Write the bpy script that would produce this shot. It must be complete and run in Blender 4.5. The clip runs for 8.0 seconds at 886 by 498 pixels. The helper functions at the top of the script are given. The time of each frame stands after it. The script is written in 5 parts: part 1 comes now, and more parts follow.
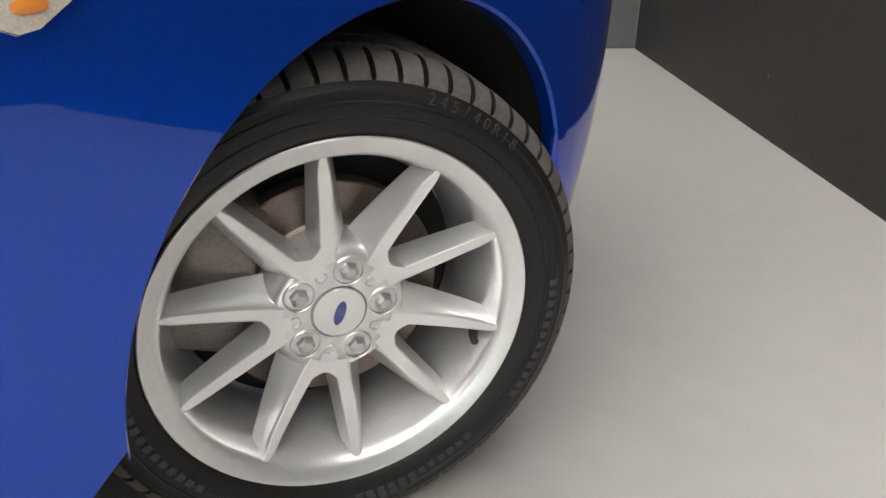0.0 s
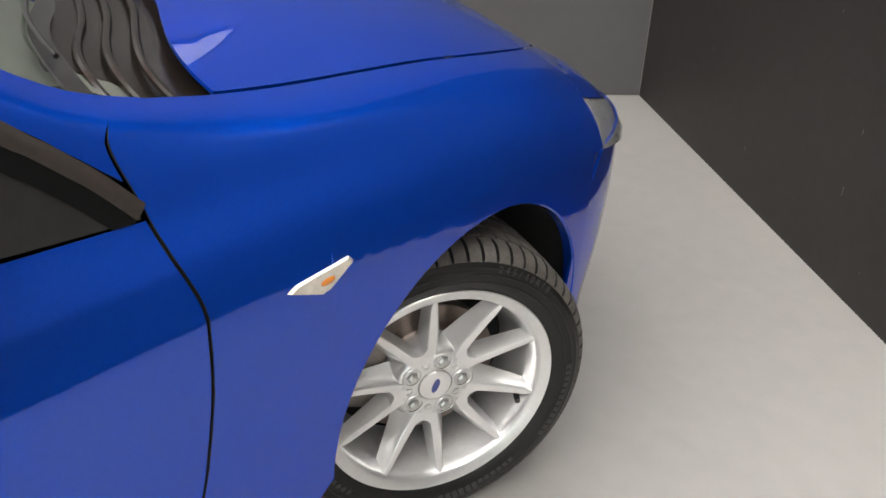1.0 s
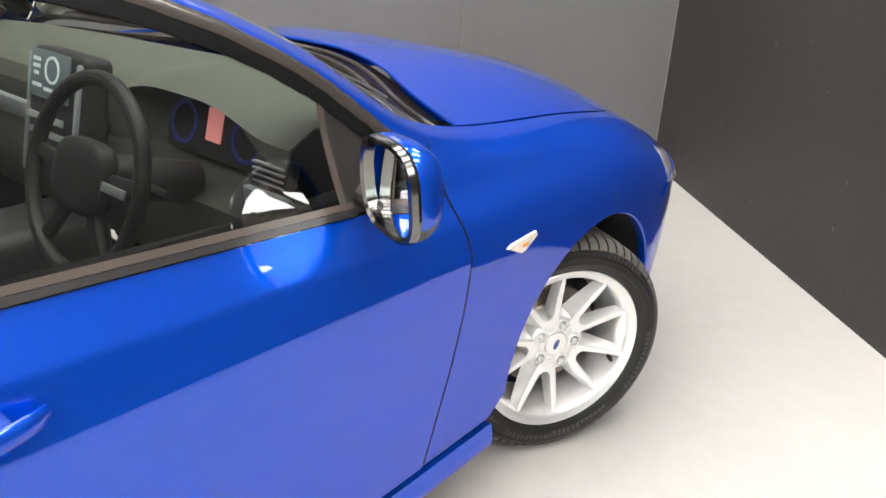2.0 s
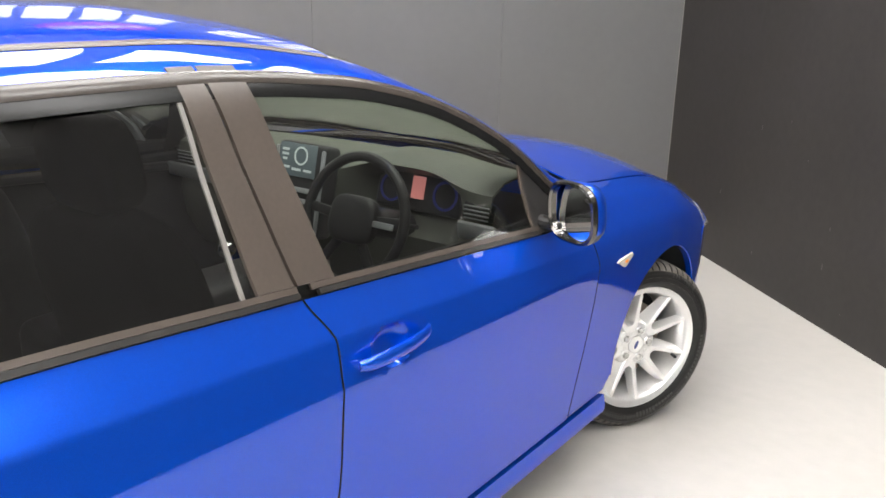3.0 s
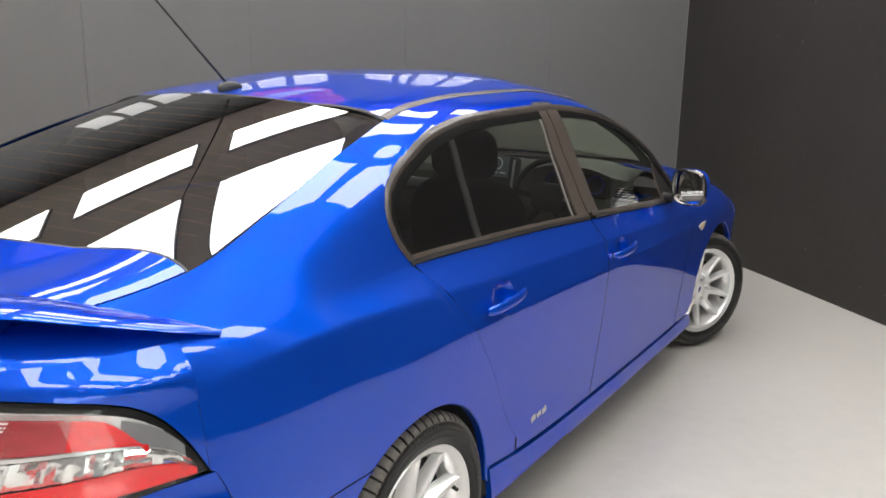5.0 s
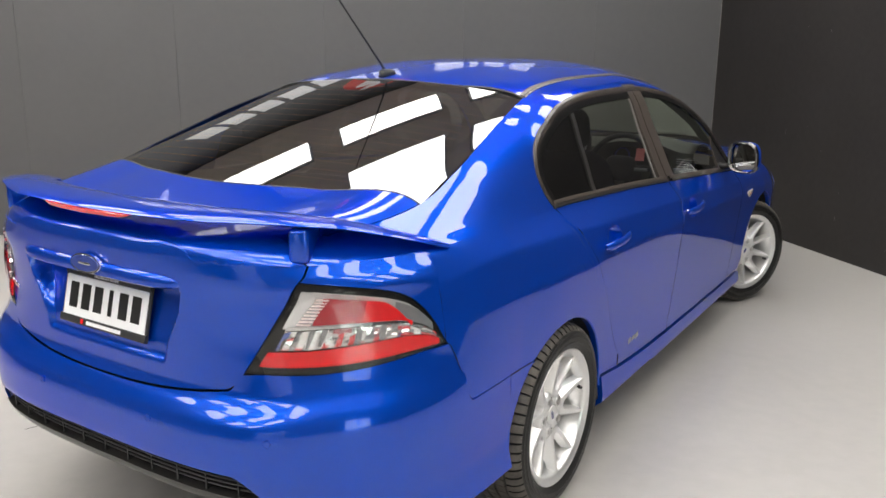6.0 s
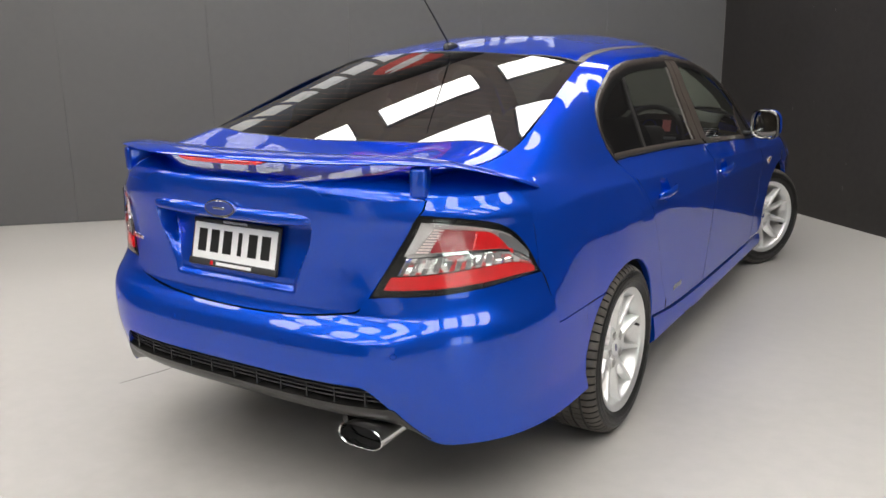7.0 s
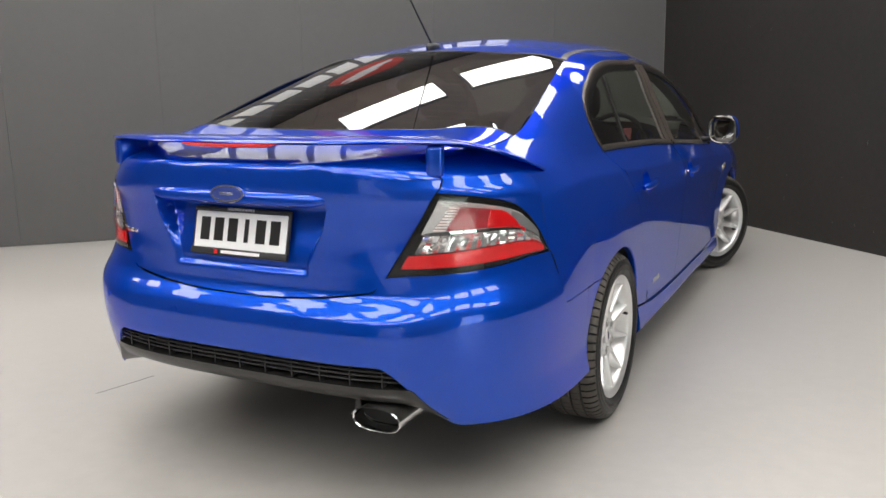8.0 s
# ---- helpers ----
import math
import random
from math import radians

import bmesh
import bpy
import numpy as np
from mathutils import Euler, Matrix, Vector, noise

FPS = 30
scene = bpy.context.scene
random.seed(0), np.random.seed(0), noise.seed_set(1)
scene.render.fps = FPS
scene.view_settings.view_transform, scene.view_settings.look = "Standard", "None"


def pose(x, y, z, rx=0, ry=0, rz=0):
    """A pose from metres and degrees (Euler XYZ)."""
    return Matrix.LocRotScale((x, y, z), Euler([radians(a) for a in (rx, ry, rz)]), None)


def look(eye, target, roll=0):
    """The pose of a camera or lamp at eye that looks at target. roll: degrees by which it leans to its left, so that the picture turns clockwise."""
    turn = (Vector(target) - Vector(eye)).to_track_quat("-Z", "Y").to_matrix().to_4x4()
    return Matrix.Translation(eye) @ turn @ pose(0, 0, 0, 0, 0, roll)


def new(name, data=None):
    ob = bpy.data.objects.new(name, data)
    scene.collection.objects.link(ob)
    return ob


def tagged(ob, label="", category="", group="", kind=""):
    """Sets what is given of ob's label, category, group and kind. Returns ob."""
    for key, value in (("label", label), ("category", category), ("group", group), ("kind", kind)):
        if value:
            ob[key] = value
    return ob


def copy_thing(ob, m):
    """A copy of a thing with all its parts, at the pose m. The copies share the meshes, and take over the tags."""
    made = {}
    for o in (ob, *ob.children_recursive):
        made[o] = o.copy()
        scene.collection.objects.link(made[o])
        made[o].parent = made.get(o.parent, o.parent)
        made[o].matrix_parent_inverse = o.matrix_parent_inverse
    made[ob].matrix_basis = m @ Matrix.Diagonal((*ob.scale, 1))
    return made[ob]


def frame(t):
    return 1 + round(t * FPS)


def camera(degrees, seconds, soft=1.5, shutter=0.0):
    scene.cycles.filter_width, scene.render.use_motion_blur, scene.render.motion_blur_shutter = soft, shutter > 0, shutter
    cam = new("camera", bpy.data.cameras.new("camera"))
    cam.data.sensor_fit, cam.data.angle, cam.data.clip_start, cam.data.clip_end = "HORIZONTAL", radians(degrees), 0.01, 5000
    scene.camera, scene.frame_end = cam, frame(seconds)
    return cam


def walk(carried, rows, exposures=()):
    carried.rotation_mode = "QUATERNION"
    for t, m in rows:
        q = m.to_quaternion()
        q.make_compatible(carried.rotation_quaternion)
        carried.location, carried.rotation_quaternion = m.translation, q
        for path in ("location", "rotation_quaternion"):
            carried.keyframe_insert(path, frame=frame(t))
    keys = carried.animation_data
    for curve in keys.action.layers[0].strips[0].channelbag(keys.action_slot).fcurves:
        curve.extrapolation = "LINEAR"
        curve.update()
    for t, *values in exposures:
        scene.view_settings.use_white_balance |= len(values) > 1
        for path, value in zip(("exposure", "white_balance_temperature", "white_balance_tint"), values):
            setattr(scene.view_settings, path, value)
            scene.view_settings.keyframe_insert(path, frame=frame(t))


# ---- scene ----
cam = camera(57.03, 8.0, soft=1.6)
PATH = [
    (0, (1.468, 2.265, 0.849), (0.353, 3.655, -0.057), 0.7),
    (0.3, (1.497, 2.202, 1.009), (0.394, 3.574, 0.061), 0.6),
    (0.5, (1.530, 2.142, 1.152), (0.425, 3.492, 0.172), 1.1),
    (0.6, (1.564, 2.090, 1.195), (0.463, 3.447, 0.221), 0.8),
    (1, (1.639, 1.876, 1.340), (0.537, 3.230, 0.363), 1.8),
    (1.5, (1.720, 1.523, 1.409), (0.596, 2.911, 0.508), 2.7),
    (2, (1.772, 1.114, 1.437), (0.650, 2.565, 0.640), 3.2),
    (2.2, (1.799, 0.931, 1.439), (0.685, 2.424, 0.710), 3.2),
    (3.3, (1.921, -0.105, 1.529), (0.791, 1.451, 0.981), 0.9),
    (3.5, (1.930, -0.276, 1.520), (0.819, 1.298, 0.983), 1.3),
    (4, (1.949, -0.722, 1.525), (0.863, 0.886, 1.039), 1.4),
    (4.5, (1.942, -1.167, 1.534), (0.892, 0.475, 1.087), 1.2),
    (4.7, (1.946, -1.340, 1.537), (0.909, 0.312, 1.093), 1.0),
    (5.8, (1.955, -2.245, 1.540), (0.906, -0.609, 1.069), 0.7),
    (6, (1.943, -2.371, 1.532), (0.890, -0.737, 1.061), 0.4),
    (6.5, (1.929, -2.635, 1.488), (0.871, -1.004, 1.019), -0.1),
    (7, (1.867, -2.819, 1.432), (0.833, -1.174, 0.959), -0.8),
    (7.5, (1.736, -2.938, 1.366), (0.799, -1.226, 0.928), -0.9),
    (8, (1.677, -2.987, 1.283), (0.785, -1.240, 0.890), -0.9),
]
walk(cam, [(t, look(eye, target, roll)) for t, eye, target, roll in PATH],
     exposures=[(0, 0.0), (0.5, -0.08), (1, 0.06), (1.5, 0.58), (2, 0.92), (3.5, 0.60), (4.5, 0.16), (6, -0.27), (8, -0.38)])

# ---- world and light ----
world = bpy.data.worlds.new("world")
scene.world = world
world.use_nodes = True
world.node_tree.nodes["Background"].inputs[0].default_value = (0.75, 0.87, 1.0, 1)
world.node_tree.nodes["Background"].inputs[1].default_value = 0.3
LAMP = 10.0  # strength of the ceiling panels


# ---- materials ----
def material(name, colour, rough=0.5, metal=0.0, coat=0.0, coat_rough=0.03, bump=0.0, scale=60.0, vary=0.0, vary_scale=3.0, spread=0.0, ior=1.5):
    m = bpy.data.materials.new(name)
    m.use_nodes = True
    n, l = m.node_tree.nodes, m.node_tree.links
    p = n["Principled BSDF"]
    p.inputs["Base Color"].default_value = (*colour, 1)
    p.inputs["Roughness"].default_value = rough
    p.inputs["Metallic"].default_value = metal
    p.inputs["Coat Weight"].default_value = coat
    p.inputs["Coat Roughness"].default_value = coat_rough
    p.inputs["IOR"].default_value = ior
    tc = n.new("ShaderNodeTexCoord")
    if vary:
        a, b = n.new("ShaderNodeTexNoise"), n.new("ShaderNodeTexNoise")
        a.inputs["Scale"].default_value, b.inputs["Scale"].default_value = vary_scale, vary_scale * 14
        a.inputs["Detail"].default_value = b.inputs["Detail"].default_value = 6
        mix = n.new("ShaderNodeMath")
        mix.operation = "MULTIPLY_ADD"
        l.new(tc.outputs["Object"], a.inputs["Vector"]), l.new(tc.outputs["Object"], b.inputs["Vector"])
        l.new(b.outputs["Fac"], mix.inputs[0])
        mix.inputs[1].default_value = 0.45
        half = n.new("ShaderNodeMath")
        half.operation = "MULTIPLY"
        half.inputs[1].default_value = 0.55
        l.new(a.outputs["Fac"], half.inputs[0]), l.new(half.outputs[0], mix.inputs[2])
        ramp = n.new("ShaderNodeValToRGB")
        ramp.color_ramp.elements[0].position, ramp.color_ramp.elements[1].position = 0.3, 0.7
        ramp.color_ramp.elements[0].color = (*[c * (1 - vary) for c in colour], 1)
        ramp.color_ramp.elements[1].color = (*[min(1, c * (1 + vary)) for c in colour], 1)
        l.new(mix.outputs[0], ramp.inputs[0]), l.new(ramp.outputs[0], p.inputs["Base Color"])
        if spread:
            rr = n.new("ShaderNodeMapRange")
            rr.inputs["To Min"].default_value, rr.inputs["To Max"].default_value = rough - spread, rough + spread
            rr.inputs["From Min"].default_value, rr.inputs["From Max"].default_value = 0.3, 0.7
            l.new(mix.outputs[0], rr.inputs["Value"]), l.new(rr.outputs[0], p.inputs["Roughness"])
    if bump:
        t = n.new("ShaderNodeTexNoise")
        t.inputs["Scale"].default_value, t.inputs["Detail"].default_value = scale, 4
        u = n.new("ShaderNodeBump")
        u.inputs["Strength"].default_value, u.inputs["Distance"].default_value = bump, 0.002
        l.new(tc.outputs["Object"], t.inputs["Vector"]), l.new(t.outputs["Fac"], u.inputs["Height"]), l.new(u.outputs["Normal"], p.inputs["Normal"])
    return m


def glass(name, tint, gloss=1.0, ior=1.62):
    """A thin pane: tinted see-through with a clear reflection."""
    m = bpy.data.materials.new(name)
    m.use_nodes = True
    n, l = m.node_tree.nodes, m.node_tree.links
    n.remove(n["Principled BSDF"])
    clear, shine, mix, fres = n.new("ShaderNodeBsdfTransparent"), n.new("ShaderNodeBsdfGlossy"), n.new("ShaderNodeMixShader"), n.new("ShaderNodeFresnel")
    clear.inputs[0].default_value = (*tint, 1)
    shine.inputs["Color"].default_value = (gloss, gloss, gloss, 1)
    shine.inputs["Roughness"].default_value = 0.0
    fres.inputs[0].default_value = ior
    l.new(fres.outputs[0], mix.inputs[0]), l.new(clear.outputs[0], mix.inputs[1]), l.new(shine.outputs[0], mix.inputs[2])
    l.new(mix.outputs[0], n["Material Output"].inputs[0])
    return m


def glow(name, colour, strength):
    m = bpy.data.materials.new(name)
    m.use_nodes = True
    p = m.node_tree.nodes["Principled BSDF"]
    p.inputs["Base Color"].default_value = (*colour, 1)
    p.inputs["Emission Color"].default_value = (*colour, 1)
    p.inputs["Emission Strength"].default_value = strength
    return m


def car_paint():
    m = material("blue_metallic_paint", (0.001, 0.06, 0.5), rough=0.28, metal=0.62, coat=1.0, coat_rough=0.006)
    n, l = m.node_tree.nodes, m.node_tree.links
    p = n["Principled BSDF"]
    tc, v, r = n.new("ShaderNodeTexCoord"), n.new("ShaderNodeTexVoronoi"), n.new("ShaderNodeValToRGB")
    v.inputs["Scale"].default_value = 1400
    p.inputs["Specular IOR Level"].default_value = 0.0
    p.inputs["Coat IOR"].default_value = 1.55
    p.inputs["Specular Tint"].default_value = (0.05, 0.2, 0.9, 1)
    r.color_ramp.elements[0].color, r.color_ramp.elements[1].color = (0.0004, 0.048, 0.41, 1), (0.0008, 0.070, 0.57, 1)
    l.new(tc.outputs["Object"], v.inputs["Vector"]), l.new(v.outputs["Color"], r.inputs[0]), l.new(r.outputs[0], p.inputs["Base Color"])
    return m


PAINT = car_paint()
BLACK_TRIM = material("satin_black_trim", (0.02, 0.019, 0.018), rough=0.32, bump=0.1, scale=300, vary=0.3)
BROWN_TRIM = material("dark_bronze_film", (0.055, 0.044, 0.037), rough=0.34, vary=0.15, vary_scale=8)
FRIT = material("black_glass_border", (0.006, 0.006, 0.006), rough=0.22, ior=1.3)
FRAME_TRIM = material("gloss_window_frame", (0.038, 0.031, 0.027), rough=0.24, vary=0.15, vary_scale=8)
PLASTIC = material("black_plastic", (0.018, 0.018, 0.019), rough=0.5, bump=0.3, scale=500, vary=0.25)
SCUTTLE = material("scuttle_plastic", (0.012, 0.009, 0.007), rough=0.24, bump=0.35, scale=30, vary=0.5, vary_scale=14, ior=1.4)
DARK = material("unlit_black", (0.008, 0.008, 0.008), rough=0.8)
RUBBER = material("tyre_rubber", (0.012, 0.0115, 0.011), rough=0.38, bump=0.25, scale=200, vary=0.35, vary_scale=9, ior=1.36)
TREAD = material("dusty_tread_rubber", (0.082, 0.073, 0.064), rough=0.75, bump=0.4, scale=120, vary=0.4, vary_scale=12)
ALLOY = material("silver_alloy", (0.74, 0.73, 0.72), rough=0.30, metal=0.72, coat=0.3, bump=0.05, scale=500, vary=0.08, vary_scale=10)
ALLOY_FACE = material("machined_alloy", (0.82, 0.81, 0.80), rough=0.28, metal=0.70, coat=0.4, vary=0.05, vary_scale=20)
CHROME = material("chrome", (0.82, 0.82, 0.82), rough=0.06, metal=1.0)
STEEL = material("worn_steel", (0.24, 0.195, 0.17), rough=0.42, metal=0.9, bump=0.1, scale=200, vary=0.35, vary_scale=25)
# iron of the caliper; its dark tone also paints the shade in the nut bores
CAST_AND_SHADE = material("cast_iron_and_bore_shade", (0.24, 0.21, 0.19), rough=0.6, metal=0.5, bump=0.4, scale=120, vary=0.4, vary_scale=18)
TINT = glass("tinted_glass", (0.56, 0.58, 0.55))
REAR_TINT = glass("dark_tinted_glass", (0.24, 0.24, 0.23), 1.0, 2.3)
SIDE_TINT = glass("dark_side_glass", (0.30, 0.30, 0.29), 1.0, 1.85)
CLEAR = glass("clear_glass", (0.80, 0.84, 0.80))
LENS = glass("clear_lens", (0.99, 0.99, 0.99), 1.0, 1.45)
DARK_CHROME = material("dark_chrome", (0.16, 0.155, 0.15), rough=0.14, metal=1.0)
NUT_METAL = material("zinc_nut", (0.55, 0.54, 0.53), rough=0.28, metal=0.85)
REPEATER = material("pale_ribbed_lens", (0.74, 0.68, 0.58), rough=0.18, metal=0.2, coat=1.0, bump=0.6, scale=90, vary=0.3, vary_scale=40)
HEADLAMP = material("dark_headlamp_inner", (0.34, 0.34, 0.34), rough=0.25, metal=0.5, bump=0.5, scale=60)
MIRROR = material("mirror", (0.9, 0.9, 0.9), rough=0.0, metal=1.0)
LETTER = material("raised_rubber", (0.035, 0.034, 0.033), rough=0.5)
FACET = material("faceted_reflector", (0.80, 0.79, 0.78), rough=0.10, metal=0.85, coat=1.0)
PINK_LENS = material("pink_reflector", (0.97, 0.70, 0.68), rough=0.25, metal=0.0, coat=0.5, bump=0.3, scale=60, vary=0.3, vary_scale=18)
RED = material("red_lens", (0.66, 0.006, 0.010), rough=0.2, coat=1.0, bump=0.5, scale=260, vary=0.2, vary_scale=40)
SMOKE = material("smoked_lens", (0.16, 0.16, 0.165), rough=0.2, coat=1.0, vary=0.1)
MAROON = material("dark_red_lens", (0.36, 0.02, 0.03), rough=0.2, coat=1.0, bump=0.4, scale=220, vary=0.2, vary_scale=40)
AMBER = material("amber_lens", (0.75, 0.25, 0.04), rough=0.15, coat=1.0)
SILVER_LENS = material("silver_reflector", (0.72, 0.71, 0.70), rough=0.2, metal=0.55, coat=0.3, bump=0.3, scale=70, vary=0.15, vary_scale=30)
BADGE = material("blue_badge", (0.035, 0.055, 0.22), rough=0.15, coat=1.0)
WHITE = material("white_plate", (0.82, 0.82, 0.82), rough=0.35, bump=0.05, scale=100, vary=0.03)
INK = material("black_print", (0.01, 0.01, 0.01), rough=0.4)
FLOOR = material("painted_concrete", (0.40, 0.382, 0.358), rough=0.34, bump=0.06, scale=25, vary=0.08, vary_scale=0.9, spread=0.06)
WALL = material("charcoal_wall_board", (0.088, 0.085, 0.085), rough=0.5, bump=0.15, scale=40, vary=0.06, vary_scale=1.2)
WALL_DARK = material("black_wall_paint", (0.025, 0.0225, 0.021), rough=0.5, ior=1.4, bump=0.2, scale=30, vary=0.2, vary_scale=1.5)
CEILING = material("pale_brown_ceiling", (0.78, 0.69, 0.60), rough=0.7, bump=0.1, scale=20, vary=0.1)
DASH = material("grey_green_dash", (0.105, 0.112, 0.092), rough=0.55, bump=0.4, scale=600, vary=0.08)
CLOTH = material("black_seat_cloth", (0.014, 0.014, 0.015), rough=0.9, bump=0.5, scale=700, vary=0.2)
GREY_TRIM = material("silver_grey_trim", (0.35, 0.37, 0.38), rough=0.35, metal=0.3)
HEAT = material("heating_line_print", (0.80, 0.30, 0.12), rough=0.6)
CHANNEL = material("grey_window_channel", (0.16, 0.15, 0.14), rough=0.4)
SCREEN = glow("lit_screen", (0.10, 0.13, 0.14), 0.15)
SCREEN_MARK = glow("lit_screen_mark", (0.55, 0.62, 0.62), 0.25)
PINK = glow("lit_red_display", (0.8, 0.28, 0.26), 0.45)
BLUE_DIAL = glow("lit_blue_dial", (0.02, 0.03, 0.22), 0.12)
LIGHT = glow("lit_panel", (1.0, 0.985, 0.96), LAMP)
DAYLIGHT = glow("daylight_outside", (0.93, 0.97, 1.0), 5.0)
SCUFF = material("grey_scuff", (0.13, 0.125, 0.12), rough=0.7)
RED_SIGN = material("red_sign", (0.55, 0.05, 0.04), rough=0.4)
SIGN = material("white_sign_letter", (0.8, 0.8, 0.8), rough=0.4)


# ---- building helpers ----
def put(name, verts, faces, mat, parent=None, label="", smooth=True, fix=False, thick=0.0, sharp=30.0, merge=True):
    me = bpy.data.meshes.new(name)
    bm = bmesh.new()
    vs = [bm.verts.new(v) for v in verts]
    for f in faces:
        try:
            bm.faces.new([vs[i] for i in f])
        except ValueError:
            pass
    if merge:
        bmesh.ops.remove_doubles(bm, verts=bm.verts, dist=2e-5)
        bmesh.ops.dissolve_degenerate(bm, edges=bm.edges, dist=1e-6)
    if fix is not False:
        bmesh.ops.recalc_face_normals(bm, faces=bm.faces)
        if sum(f.normal.dot(f.calc_center_median() - Vector(fix)) * f.calc_area() for f in bm.faces) < 0:
            bmesh.ops.reverse_faces(bm, faces=bm.faces)
    bm.to_mesh(me)
    bm.free()
    if smooth:
        me.shade_smooth()
        me.set_sharp_from_angle(angle=radians(sharp))
    me.materials.append(mat)
    ob = new(name, me)
    if parent:
        ob.parent = parent
    if label:
        ob["label"] = label
    if thick:
        s = ob.modifiers.new("thickness", "SOLIDIFY")
        s.thickness, s.offset = thick, -1
        # thin painted panels get near-black rims, standing for shade in the joints
        if mat.name == "blue_metallic_paint" and thick < 0.005:
            me.materials.append(DARK)
            s.material_offset_rim = 1
        e = ob.modifiers.new("edges", "EDGE_SPLIT")
        e.split_angle = radians(sharp)
    return ob


def grid(rows, base=0):
    """Vertices and quads of rows of points."""
    n = len(rows[0])
    verts = [p for r in rows for p in r]
    faces = [(base + i * n + j, base + i * n + j + 1, base + (i + 1) * n + j + 1, base + (i + 1) * n + j) for i in range(len(rows) - 1) for j in range(n - 1)]
    return verts, faces


def grids(*many):
    verts, faces = [], []
    for rows in many:
        v, f = grid(rows, len(verts))
        verts += v
        faces += f
    return verts, faces


def join(*meshes):
    verts, faces = [], []
    for v, f in meshes:
        b = len(verts)
        verts += list(v)
        faces += [tuple(i + b for i in q) for q in f]
    return verts, faces


def moved(mesh, m):
    return [m @ Vector(v) for v in mesh[0]], mesh[1]


def flipped(mesh, s):
    return ([(v[0] * s, v[1], v[2]) for v in mesh[0]], mesh[1])


def lathe(profile, n=64, closed=False):
    """Turn (x, r) points round the x axis."""
    rows = [[(x, r * math.cos(a), r * math.sin(a)) for a in (2 * math.pi * i / n for i in range(n + 1))] for x, r in profile]
    if closed:
        rows.append(rows[0])
    return grid(rows)


def rbox(sx, sy, sz, r=0.01, seg=2):
    """A box of full sizes with rounded edges."""
    bm = bmesh.new()
    bmesh.ops.create_cube(bm, size=1, matrix=Matrix.Diagonal((sx, sy, sz, 1)))
    if r:
        bmesh.ops.bevel(bm, geom=bm.edges[:], offset=min(r, 0.49 * min(sx, sy, sz)), segments=seg, affect="EDGES", profile=0.5)
    bm.verts.index_update()
    out = [tuple(v.co) for v in bm.verts], [tuple(v.index for v in f.verts) for f in bm.faces]
    bm.free()
    return out


def blob(sx, sy, sz, e=0.4, n=24):
    """A cushion: a rounded block of full sizes."""
    def p(c, k):
        return math.copysign(abs(c) ** k, c)

    rows = []
    for i in range(n + 1):
        a = -math.pi / 2 + math.pi * i / n
        rows.append([(sx / 2 * p(math.cos(a), e) * p(math.cos(b), e), sy / 2 * p(math.cos(a), e) * p(math.sin(b), e), sz / 2 * p(math.sin(a), e)) for b in (2 * math.pi * j / (2 * n) for j in range(2 * n + 1))])
    return grid(rows)


def tube(points, r, n=10, flat=1.0):
    """A round bar along points."""
    pts = [Vector(p) for p in points]
    rows = []
    for i, p in enumerate(pts):
        d = (pts[min(i + 1, len(pts) - 1)] - pts[max(i - 1, 0)]).normalized()
        a = d.cross(Vector((0.01, 0.02, 1))).normalized()
        b = a.cross(d)
        rr = r[i] if isinstance(r, (list, tuple)) else r
        rows.append([p + a * rr * math.cos(t) + b * rr * flat * math.sin(t) for t in (2 * math.pi * k / n for k in range(n + 1))])
    v, f = grid(rows)
    for ring, rev in ((0, True), (len(pts) - 1, False)):
        ids = [ring * (n + 1) + k for k in range(n)]
        f.append(tuple(ids[::-1] if rev else ids))
    return v, f


def pchip(xs, ys):
    """A smooth curve with no overshoot through (xs, ys)."""
    xs, ys = np.array(xs, float), np.array(ys, float)
    h, d = np.diff(xs), np.diff(ys) / np.diff(xs)
    m = np.zeros(len(xs))
    m[0], m[-1] = d[0], d[-1]
    for i in range(1, len(xs) - 1):
        if d[i - 1] * d[i] > 0:
            a, b = 2 * h[i] + h[i - 1], h[i] + 2 * h[i - 1]
            m[i] = (a + b) / (a / d[i - 1] + b / d[i])

    def f(t):
        t = np.clip(np.asarray(t, float), xs[0], xs[-1])
        i = np.clip(np.searchsorted(xs, t) - 1, 0, len(h) - 1)
        s = (t - xs[i]) / h[i]
        return ys[i] * (1 + 2 * s) * (1 - s) ** 2 + h[i] * m[i] * s * (1 - s) ** 2 + ys[i + 1] * s * s * (3 - 2 * s) + h[i] * m[i + 1] * s * s * (s - 1)

    return f


def smooth01(a, b, t):
    t = min(1.0, max(0.0, (t - a) / (b - a)))
    return t * t * (3 - 2 * t)


# ---- the room ----
CORNER, ALONG, ASIDE = Vector((-0.173, 5.670, 0)), Vector((-0.7255, -0.6882, 0)), Vector((0.7264, -0.6872, 0))
ROOM_L, ROOM_R, ROOM_H = 13.0, 11.0, 4.0
UP = Vector((0, 0, 1))


def spot(a, b, z=0.0):
    """A place in the room: metres along the charcoal wall and along the black wall from their corner."""
    return CORNER + ALONG * a + ASIDE * b + UP * z


